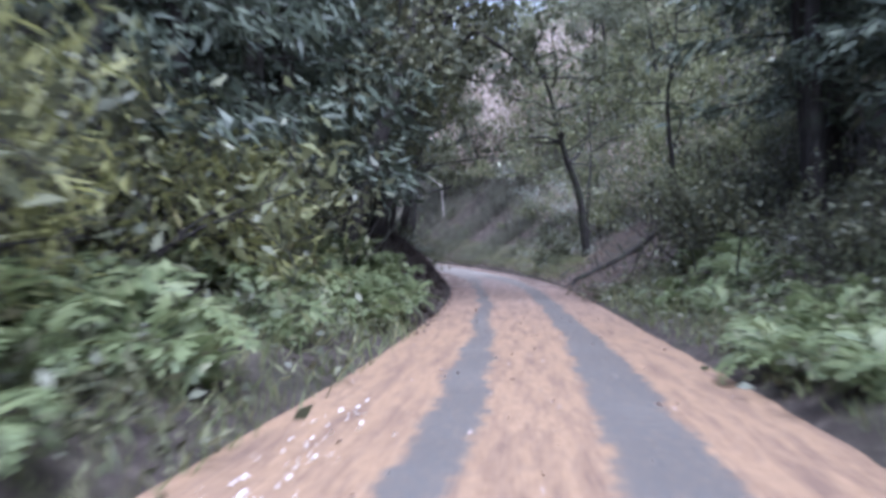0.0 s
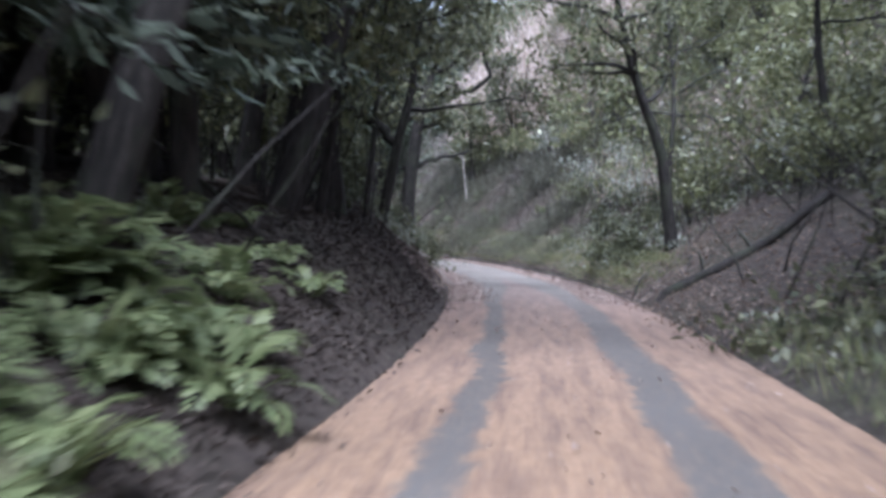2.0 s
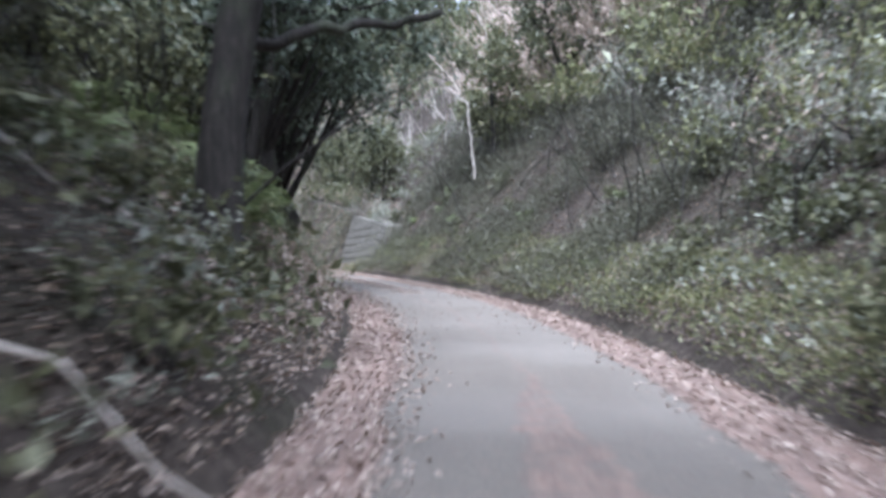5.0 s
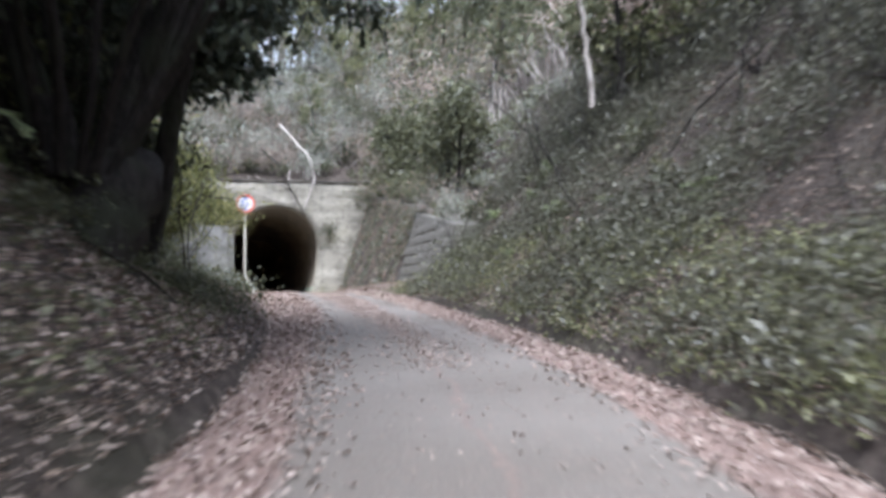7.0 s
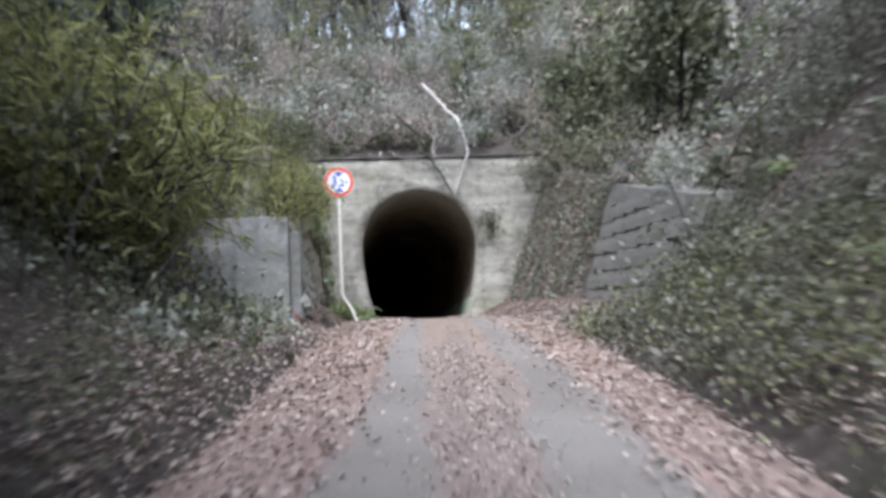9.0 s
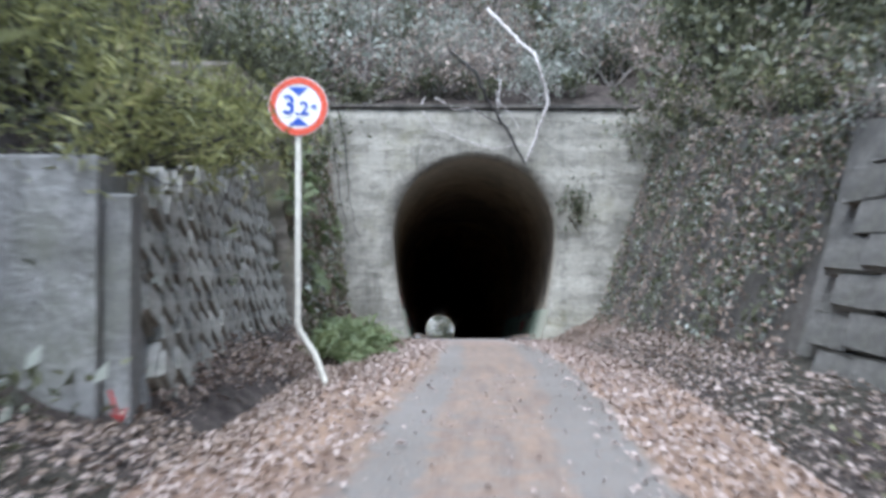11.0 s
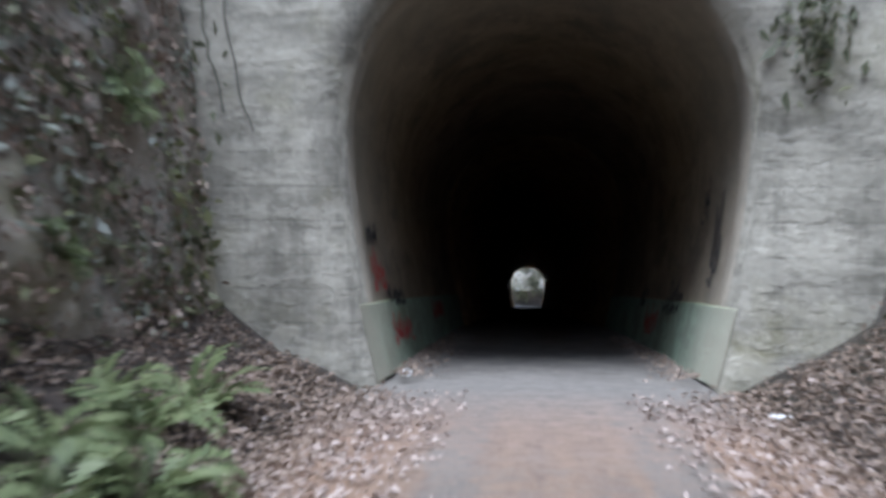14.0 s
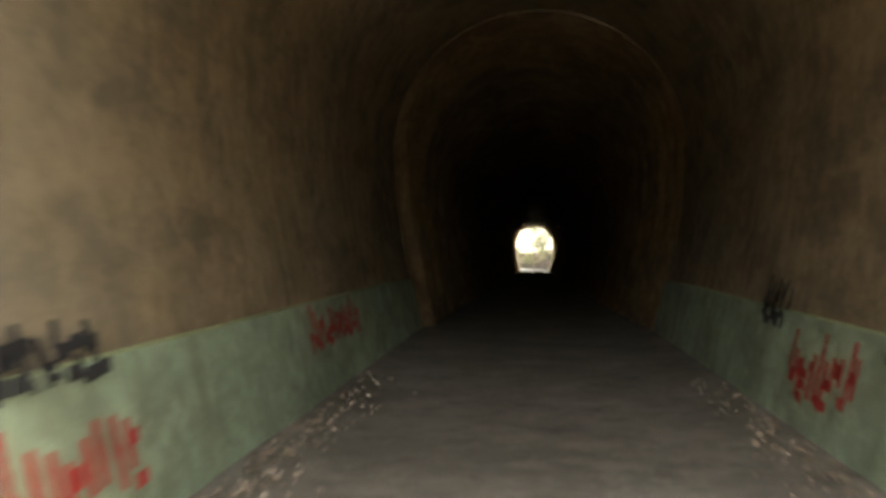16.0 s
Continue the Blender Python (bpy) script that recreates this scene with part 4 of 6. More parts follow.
scatter("broadleaf", 4, (-100, -66), (-3.6, -8), 1.0, 4, 2.4)
scatter("fern", 22, (-52, -40), (-1.2, -3.4), 0.85, 12, 0.5)
scatter("low", 12, (-56, -43), (-0.6, -2.2), 0.8, 15)
scatter("low", 5, (-47, -34), (-1.0, -2.4), 0.5, 15)
scatter("broad", 16, (-58, -36), (-3.0, -6.5), 1.0, 8, 0.9)
scatter("cedar", 14, (-79, -68), (-2.4, -8), 0.9, 2, 1.2)
scatter("broadleaf", 10, (-68, -50), (-3.0, -10), 0.85, 7, 1.5)
for ty, te in ((-76, -2.8), (-72.5, -2.2), (-69.5, -3.4), (-66.5, -2.3), (-63, -3.0), (-60, -4.4)):
    plant("broadleaf", *spot(ty, te), 1.2, 4)
scatter("slim", 9, (-68, -50), (-1.8, -7), 0.95, 9, 1.2)
scatter("bright", 12, (-67, -50), (-4, -10), 1.1, 8, 1.0)
scatter("broadleaf", 6, (-41, -32), (-3.4, -8), 1.05, 5, 1.5)
scatter("cedar", 5, (-40, -31), (-5, -10), 0.9, 2, 1.6)
for ty, te in ((-35.5, -2.4), (-33, -2.9), (-31.5, -4.2)):
    plant("broadleaf", *spot(ty, te), 0.72, 6)
for ty, te in ((-36, -3.0), (-34.2, -3.0), (-32.2, -2.8), (-30.2, -2.9), (-28.3, -3.2), (-26.8, -4.0), (-31.5, -4.6), (-29, -5.0)):
    plant("cedar", *spot(ty, te), 0.62, 3)
scatter("bright", 8, (-48, -38), (-3.4, -5.5), 0.9, 8, 0.9)
scatter("broadleaf", 5, (-46, -33), (-3.6, -9), 0.95, 5, 2.0)
scatter("bamboo", 10, (-25.5, -19), (-2.7, -5.5), 1.0, 10, 0.6)
scatter("broad", 10, (-45, -34), (-3.8, -6.5), 1.1, 8, 0.8)
scatter("broad", 8, (-35, -20), (-2.8, -5.0), 0.9, 8, 0.8)
for ty, te, big in ((-29.5, -3.4, 0.8), (-27, -4.4, 0.85), (-31, -2.8, 0.78), (-24.5, -6.4, 0.85), (-22.5, -7.5, 0.9)):
    plant("broadleaf", *spot(ty, te), big, 5)
scatter("bamboo", 8, (-25, -20.5), (-2.6, -4.2), 0.75, 10, 0.6)
scatter("bamboo", 5, (-24.5, -19.5), (-3.2, -5.5), 1.15, 8, 0.7)
scatter("bright", 5, (-38, -20), (-2.8, -6), 1.0, 8, 0.9)
# right verge and bank
scatter("fern", 34, (-95, -80), (0.6, 2.2), 0.85, 12, 0.36)
scatter("fern", 56, (-98, -70), (0.75, 3.4), 0.9, 12, 0.4)
scatter("broad", 34, (-98, -66), (1.9, 7), 0.95, 8, 0.8)
for ty, te in ((-83.5, 5.6), (-80.5, 7.2), (-78, 5.0), (-75.6, 9.0), (-74.4, 6.2), (-72.6, 4.5), (-70.4, 8.6), (-69.6, 5.8), (-67, 7.0), (-65.4, 9.2), (-86, 7.4), (-88, 5.2), (-63, 8.0), (-77, 11.5)):
    plant("bare_cedar", *spot(ty, te), 1.0, 1.5)
scatter("cedar", 14, (-94, -66), (3.6, 12), 1.0, 2, 1.8)
scatter("slim", 3, (-64, -42), (3.5, 9), 1.0, 6, 1.6)
scatter("broad", 12, (-64, -46), (3.4, 10), 0.95, 10, 0.9)
scatter("broad", 8, (-46, -20), (5.6, 10), 0.85, 10, 0.9)
scatter("bright", 24, (-62, -44), (3.2, 9), 0.9, 10, 0.8)
scatter("bright", 12, (-44, -20), (6.0, 10), 0.8, 10, 0.8)
scatter("dusty", 62, (-48, -20), (3.0, 10), 0.75, 12, 0.7)
scatter("dry", 16, (-54, -19), (3, 10), 1.0, 10, 1.0)
scatter("pale", 10, (-59, -40), (3.0, 8), 0.9, 10, 0.8)
scatter("bright", 18, (-59, -42), (2.8, 8), 0.95, 10, 0.8)
scatter("dry", 14, (-59, -44), (2.8, 8), 0.9, 10, 0.9)
scatter("pale", 9, (-56, -40), (4.6, 9), 0.8, 10, 0.8)
scatter("low", 18, (-64, -46), (0.6, 3.2), 1.0, 15)
scatter("low", 14, (-46, -19), (0.6, 3.2), 0.7, 15)
scatter("fern", 14, (-48, -20), (1.0, 4), 0.5, 15, 0.5)
scatter("broadleaf", 1, (-30, -24), (7, 12), 0.8, 5, 2.4)
# by the tunnel mouth
for fx, fy in ((-5.0, -18.7), (-5.6, -18.2), (-5.2, -19.8), (-5.9, -19.0), (-5.6, -17.4), (-5.2, -21.2)):
    plant("bamboo", fx, fy, 0.95, 10)
for fx, fy in ((-4.7, -16.2), (-4.6, -14.6), (-4.8, -13.2), (-4.7, -11.8), (-5.2, -15.4), (-5.3, -12.4)):
    plant("bamboo", fx, fy, 0.7, 14)
for fx, fy in ((-3.55, -16.7), (-3.5, -15.8), (-3.6, -14.9), (-3.55, -14.0), (-3.6, -13.1), (-3.7, -12.2), (-3.65, -11.3), (-3.7, -10.3), (-3.75, -9.3)):
    ob = plant("bamboo", fx, fy, 0.55, 8)
    ob.rotation_euler = (pick.gauss(0, 0.25), radians(pick.uniform(15, 45)), pick.gauss(0, 0.5))
    ob.location.z = float(np.interp(fy, (-17, -8.3), (2.4, 3.2)))
for k in range(15):
    fy = -14.4 + k * 0.95
    f = (fy + 14.7) / 14.7
    top = 2.75 + 1.85 * f
    ob = plant(("broad", "bright", "dry")[k % 3], 1.9 + 0.58 * f + 0.36 * top + pick.uniform(0.25, 0.9), fy, 0.55, 15)
    ob.location.z = 0.52 - 0.41 * f + top
for k in range(9):
    fy = -21.0 + k * 0.75
    f = (fy + 21.4) / 6.68
    ob = plant(("low", "dry", "pale")[k % 3], 1.64 + 0.29 * f + 0.3 * (1.75 + 0.85 * f) + pick.uniform(0.35, 1.1), fy, 0.55 if k % 3 else 1.1, 20)
    ob.location.z = 0.7 - 0.18 * f + 1.75 + 0.85 * f
for fx, fy in ((-2.3, -7.6), (-2.8, -6.6), (-2.2, -5.9), (-2.7, -5.2), (-2.5, -4.6), (-2.1, -6.9), (-2.7, -7.6), (-2.6, -8.4), (-2.3, -3.8), (-2.65, -6.0), (-2.0, -7.9), (-2.4, -9.0), (-2.2, -5.2), (-2.55, -3.6), (-2.15, -8.6), (-1.95, -6.2), (-2.0, -4.6), (-1.85, -7.2), (-2.3, -9.8), (-2.5, -10.6), (-2.05, -9.4), (-2.2, -3.0)):
    plant("fern", fx, fy, 0.66, 14)
for fx, fy, fz in ((-3.05, -8.2, 1.2), (-3.05, -8.4, 2.0), (-3.1, -8.3, 2.7), (-3.15, -7.9, 3.4), (-2.98, -7.2, 1.5), (-3.1, -5.6, 2.3), (-3.0, -3.4, 1.4), (-3.2, -6.6, 3.2), (-3.1, -2.0, 2.4)):
    ob = plant("fern", fx, fy, 0.55, 10)
    ob.location.z = fz
    ob.rotation_euler = (0, radians(55), pick.gauss(0, 0.5))
for fx, fy, fz in ((-3.3, -7.6, 2.6), (-3.3, -6.1, 3.4), (-3.2, -4.9, 1.9), (-3.4, -3.6, 3.3), (-3.15, -2.4, 1.5), (-3.4, -1.4, 3.5)):
    plant("low", fx, fy, 0.7, 30).location.z = fz
for fx, fy, fz in ((-4.1, -8.0, 4.5), (-4.2, -6.4, 4.5), (-4.0, -4.8, 4.45), (-4.2, -3.0, 4.4), (-4.1, -1.4, 4.4), (-4.9, -7.2, 4.5), (-5.0, -5.4, 4.5), (-4.9, -2.2, 4.4)):
    plant("broad", fx, fy, 0.75, 15).location.z = fz

# ---- distant growth ----
def stuff(name, label, sources, places, mat_of):
    """Many plants as one mesh: sources are (verts, faces) arrays; places are x, y, z, size, turn."""
    vs, fs, n = [], [], 0
    for k, (x, y, z, size, turn) in enumerate(places):
        v, f = sources[k % len(sources)]
        c, s = math.cos(turn), math.sin(turn)
        w = np.stack([v[:, 0] * c - v[:, 1] * s, v[:, 0] * s + v[:, 1] * c, v[:, 2]], 1) * size + (x, y, z)
        vs.append(w), fs.append(f + n)
        n += len(v)
    return tagged(new(name, mesh_of(name, np.concatenate(vs), np.concatenate(fs), mat_of)), label, "undergrowth", kind="stuff")


def clump(seed, count, radius, height, length, width):
    r = np.random.default_rng(seed)
    at = r.normal(0, 1, (count, 3)) * (radius * 0.5, radius * 0.5, height * 0.3) + (0, 0, height * 0.5)
    at[:, 2] = np.abs(at[:, 2])
    return leaves(at, ball(count, r) + (0, 0, 0.2), length, width, r)


def spread(seed, count, xr, yr, size, keep):
    r = np.random.default_rng(seed)
    x, y = r.uniform(*xr, count), r.uniform(*yr, count)
    row, off = road_coords(x, np.minimum(y, 0.5))
    ok = keep(x, y, np.abs(off) - MID[row, 3])
    x, y = x[ok], y[ok]
    z = ground_height(x, y)
    return np.stack([x, y, z - 0.05, r.uniform(*size, len(x)), r.uniform(0, 6.28, len(x))], 1)


big = [clump(200 + k, 230, 1.5, 2.2, 0.20, 0.09) for k in range(4)]
thin = [clump(210 + k, 150, 1.4, 2.2, 0.24, 0.04) for k in range(3)]
stuff("hillside_shrubs", "dense evergreen growth covering the hillsides", big, spread(1, 1500, (-75, 45), (-125, 45), (0.9, 1.9), lambda x, y, e: (e > 7) & ((y < -1) | (y > 3)) & ~((x > -12) & (y > -62) & (y < -20))), "leaf_broad")
stuff("hillside_bushes", "paler leafy growth on the slopes", big, spread(2, 900, (-30, 40), (-70, 45), (0.8, 1.5), lambda x, y, e: (e > 5) & ((y < -20) | (y > 2.5))), "leaf_bright")
stuff("dry_growth", "dry brown and straw-coloured growth on the slope above the tunnel", thin, spread(3, 520, (-16, 26), (-46, 34), (0.8, 1.5), lambda x, y, e: (e > 5) & ((y < -20) | (y > 1.6))), "leaf_dry")
stuff("pale_growth", "greyish pale growth above the tunnel mouth", big, spread(4, 150, (-12, 16), (1.2, 26), (0.5, 1.0), lambda x, y, e: y > 1.2), "leaf_pale")

# crowns that close the wood overhead, on trees farther from the road
scatter("broadleaf", 12, (-110, -36), (-8, -20), 1.15, 4, 3.0)
scatter("cedar", 12, (-112, -40), (-9, -24), 1.1, 2, 3.0)
scatter("cedar", 9, (-112, -72), (8, 22), 1.1, 2, 3.0)
scatter("broadleaf", 8, (-110, -72), (9, 20), 1.05, 4, 3.0)


def slope_trees():
    r = random.Random(8)
    for k in range(14):
        plant("bare", r.uniform(-8, 10), r.uniform(2.0, 16), 0.62, 12)
    for k in range(8):
        plant("bare", r.uniform(-4, 5), r.uniform(1.2, 6), 0.42, 18)
    for k in range(12):
        plant("low", r.uniform(-5, 5), r.uniform(0.8, 1.8), 1.2, 12)
    for k in range(34):
        plant("dry", r.uniform(-7, 7), r.uniform(1.0, 8), 0.85, 12)
    for k in range(18):
        plant("pale", r.uniform(-7, 7), r.uniform(1.0, 9), 0.95, 12)
    for k in range(24):
        plant("broad", r.uniform(-8, 8), r.uniform(0.9, 9), 0.75, 12)
    for k in range(5):
        plant("slim", r.uniform(-6, 6), r.uniform(3, 10), 0.6, 10)
    for k in range(8):
        plant("broadleaf", r.choice((-1, 1)) * r.uniform(6, 18), r.uniform(2, 22), 0.8, 6)


slope_trees()
wood = random.Random(57)
for k in range(26):
    plant(("broadleaf", "slim")[k % 2], wood.uniform(-15, 16), wood.uniform(15, 36), wood.uniform(0.8, 1.1), 5)
for k in range(64):
    plant(("pale", "broad", "pale", "bright")[k % 4], wood.uniform(-9, 9), wood.uniform(0.9, 13), wood.uniform(0.55, 1.0), 12)
for k in range(20):
    plant("dry", wood.uniform(-7, 7), wood.uniform(0.9, 10), wood.uniform(0.7, 1.1), 16)
for k in range(30):
    plant(("broadleaf", "bare", "slim")[k % 3], wood.uniform(-16, 26), wood.uniform(6, 30), wood.uniform(0.7, 1.0), 6)
for k in range(26):
    plant(("slim", "broadleaf")[k % 2], *spot(wood.uniform(-62, -42), wood.uniform(8, 18)), wood.uniform(0.65, 0.95), 7)
for k in range(9):
    plant(("broadleaf", "slim", "cedar")[k % 3], wood.uniform(-12, 1), wood.uniform(17, 30), wood.uniform(0.9, 1.1), 5)
for k in range(10):
    plant("broadleaf", *spot(wood.uniform(-100, -64), wood.uniform(9, 20)), 1.0, 5)
# straw-coloured thicket on the slope inside the bend
scatter("dry", 26, (-31, -19), (6.4, 13), 1.4, 8, 0.8)
scatter("bright", 8, (-46, -30), (6.5, 10), 1.1, 8, 0.8)
scatter("dusty", 12, (-46, -30), (4.6, 10), 1.0, 8, 0.8)
scatter("bright", 26, (-50, -28), (4.6, 10), 0.9, 8, 0.8)
scatter("slim", 7, (-50, -28), (5.5, 9), 0.7, 9, 1.4)
scatter("broadleaf", 5, (-48, -28), (7, 11), 0.7, 6, 1.8)
ridge = random.Random(21)
for k in range(12):
    plant("bare", ridge.uniform(-4, 36), ridge.uniform(24, 46), 1.0, 6)
for k in range(14):
    plant(("slim", "slim", "broadleaf")[k % 3], ridge.uniform(-7, 12), ridge.uniform(26, 44), ridge.uniform(0.95, 1.2), 5)
far = random.Random(33)
for k in range(34):
    plant(("broad", "dry", "bright", "dusty")[k % 4], far.uniform(-3.4, 3.0), far.uniform(77.6, 85), far.uniform(0.5, 1.1), 10)

small = [clump(230 + k, 46, 0.55, 0.34, 0.105, 0.05) for k in range(6)]
tiny = [clump(240 + k, 70, 0.5, 0.22, 0.052, 0.022) for k in range(6)]


def left_bank(x, y):
    """The steep brown bank left of the road between the bend and the tunnel."""
    return (y > -50) & (y < -25) & (x < np.interp(y, MID[:, 1], MID[:, 0]))


def right_slope(x, y):
    return (y > -47) & (y < -20) & (x > np.interp(y, MID[:, 1], MID[:, 0]))


stuff("bank_undergrowth", "low leafy seedlings and creepers on the banks", small, spread(6, 11000, (-45, 8), (-100, -1), (0.6, 1.4), lambda x, y, e: (e > np.where(y < -66, 0.42, 0.55)) & (e < 6.5) & ~((np.abs(x) < 3.4) & (y > -19)) & ~((y > -75) & (y < -57) & (x < 0.6 * y + 26.4)) & ~((y > -69.5) & (y < -58.5) & (x > 0.54 * y + 22.3) & (e < 4.2)) & ~left_bank(x, y) & ~right_slope(x, y)), "leaf_broad")
stuff("slope_creepers", "small dusty creepers and seedlings over brown leaf litter", tiny, spread(16, 26000, (-12, 10), (-52, -19), (0.6, 1.3), lambda x, y, e: (e > 0.3) & (e < 7) & (fractal(x, y, 1.1) > -0.25) & right_slope(x, y) & ~((x < 3.6) & (y > -21.6))), "leaf_dusty")
stuff("bank_seedlings", "sparse small seedlings on the steep brown bank", tiny, spread(17, 2600, (-14, 0), (-50, -25), (0.5, 1.1), lambda x, y, e: (e > 0.5) & (e < 5) & left_bank(x, y)), "leaf_broad")
stuff("pale_undergrowth", "pale dusty creepers on the banks", small, spread(7, 6000, (-45, 8), (-70, -1), (0.5, 1.0), lambda x, y, e: (e > 0.4) & (e < 6.0) & ~((np.abs(x) < 3.4) & (y > -19)) & ~((y > -75) & (y < -57) & (x < 0.6 * y + 26.4)) & ~((y > -69.5) & (y < -58.5) & (x > 0.54 * y + 22.3) & (e < 4.2)) & ~left_bank(x, y) & ~right_slope(x, y)), "leaf_pale")

stuff("verge_plants", "low yellow-green plants along the foot of the bank", tiny, spread(9, 9500, (-14, 6), (-59.5, -19), (0.6, 1.1), lambda x, y, e: (e > 0.25) & (e < 1.5) & (x > np.interp(y, MID[:, 1], MID[:, 0])) & ~((x > -3) & (x < 0.6) & (y > -24) & (e < 0.5))), "leaf_bright")


def stalks(name, label, seed, count, xr, yr, er, height, mat):
    """Thin bare stems standing in the undergrowth."""
    r = np.random.default_rng(seed)
    rows = spread(seed, count, xr, yr, (0.5, 1.3), lambda x, y, e: (e > er[0]) & (e < er[1]) & ((y < -20) | (y > 1.2) | (e > 4.7)))
    made = []
    for x, y, z, size, turn in rows:
        line = wander((x, y, z - 0.1), (r.normal(0, 0.35), r.normal(0, 0.35), 1), height * size, 5, 0.16, r)
        made.append(tube(line, np.linspace(0.014, 0.004, 6) * (0.6 + size), 4))
    return tagged(new(name, mesh_of(name, *join(*made), mat, smooth=True)), label, "undergrowth", kind="stuff")


stalks("dark_stalks", "thin dark stems rising through the undergrowth", 31, 1900, (-34, 14), (-78, -20), (1.4, 9), 2.6, "bark")
stalks("straw_canes", "dense tangle of tall dead straw-coloured canes on the open slope", 35, 9000, (5.8, 15), (-31, -18.5), (6.0, 14), 3.2, "straw")
stalks("pale_stalks", "thin pale dead stalks and twigs on the slopes", 32, 400, (-6, 14), (-19, 12), (2.6, 11), 1.8, "bark_pale")

# ---- fallen leaves ----
def litter(name, label, seed, count, yr, er, both=True, size=0.075, lift=0.012, mat="leaf_litter"):
    r = np.random.default_rng(seed)
    i = np.interp(r.uniform(*yr, count), MID[:, 1], np.arange(len(MID))).astype(int)
    e = er[0] + (er[1] - er[0]) * r.beta(1.1, 1.6, count)
    side = r.choice((-1, 1), count) if both is True else np.full(count, both)
    d = side * (MID[i, 3] + e)
    x, y = MID[i, 0] + HEAD[i, 1] * d + r.normal(0, 0.12, count), MID[i, 1] - HEAD[i, 0] * d + r.normal(0, 0.2, count)
    row, off = road_coords(x, y)
    inside = np.abs(off) < MID[row, 3] + 0.22
    k2 = (off / (MID[row, 3] + 0.3)).clip(-1, 1)
    z = np.where(inside, MID[row, 2] - 0.05 * k2 ** 2, ground_height(x, y))
    at = np.stack([x, y, z + lift + r.uniform(0, 0.03, count)], 1)
    ways = ball(count, r) * (1, 1, 0.2)
    return tagged(new(name, mesh_of(name, *leaves(at, ways, size, size * 0.62, r, 0.35, flat=True), mat)), label, "fallen leaves", kind="stuff")


litter("leaf_litter", "pinkish brown fallen leaves heaped along the road edges", 1, 46000, (-61, -0.6), (-0.75, 1.35), size=0.052)
litter("corner_leaves", "brown fallen leaves heaped at the foot of the portal", 5, 7500, (-4.5, -0.15), (0.0, 1.7), size=0.044, lift=0.03, mat="leaf_brown")
litter("log_bank_leaves", "brown leaves and twigs on the bank below the log", 12, 7000, (-69, -55), (0.1, 4.2), both=1, size=0.055, mat="leaf_brown")
litter("bank_litter", "brown fallen leaves on the banks", 2, 44000, (-58, -0.6), (0.0, 4.6), size=0.048, mat="leaf_brown")
litter("slope_litter", "grey-brown leaves and twigs lying over the open slope", 14, 15000, (-50, -20), (0.3, 7.0), both=1, size=0.042, lift=0.02, mat="leaf_brown")
litter("steep_bank_leaves", "pale and brown fallen leaves caught on the steep bank", 15, 9000, (-53, -36), (0.2, 3.4), both=-1, size=0.05, lift=0.02)
# the bank's shade is put into the near-black colour of these leaves
litter("dark_bank_leaves", "rotting leaves on the bank, coloured darker for its shade", 8, 30000, (-78, -55), (0.25, 4.5), both=-1, size=0.055, mat="leaf_dark")
litter("portal_leaves", "fine brown fallen leaves covering the ground before the portal", 6, 15000, (-13, -0.2), (-0.25, 1.6), size=0.036, lift=0.015, mat="leaf_brown")
litter("fallen_petals", "small white petals along the lane edge", 7, 70, (-88.5, -85), (-0.5, -0.15), both=-1, size=0.035, mat="litter_white")
litter("wall_foot_leaves", "brown fallen leaves along the foot of the stone wall", 10, 6500, (-18, -8), (-0.05, 1.2), both=-1, size=0.05, lift=0.02, mat="leaf_brown")
litter("road_leaves", "scattered fallen leaves on the asphalt", 3, 1300, (-46, -12), (-1.75, -0.3), size=0.034)
litter("middle_leaves", "pale leaf scraps strewn along the middle of the road", 9, 4200, (-37, -22), (-1.8, -1.25), size=0.032, lift=0.006)
litter("early_leaves", "few fallen leaves on the needle-covered lane", 4, 260, (-90, -60), (-2.0, 0.2), size=0.045)


def grass(name, label, seed, count, yr, er, side, height):
    r = np.random.default_rng(seed)
    i = np.interp(r.uniform(*yr, count), MID[:, 1], np.arange(len(MID))).astype(int)
    d = side * (MID[i, 3] + r.uniform(*er, count))
    x, y = MID[i, 0] + HEAD[i, 1] * d, MID[i, 1] - HEAD[i, 0] * d
    at = np.stack([x, y, ground_height(x, y)], 1)
    ways = r.normal(0, 0.45, (count, 3)) * (1, 1, 0.2) + (0, 0, 1)
    return tagged(new(name, mesh_of(name, *leaves(at, ways, height, 0.014, r, 0.1), "grass")), label, "grass", kind="stuff")


grass("verge_grass", "yellowish green grass along the foot of the bank", 1, 3000, (-60, -36), (0.3, 1.4), 1, 0.16)
grass("right_verge_grass", "thin grass and small weeds along the lane edge", 3, 3800, (-98, -68), (0.3, 1.6), 1, 0.2)
grass("thin_grass", "thin grass along the ferny verge", 2, 2600, (-98, -77), (0.1, 1.4), -1, 0.22)

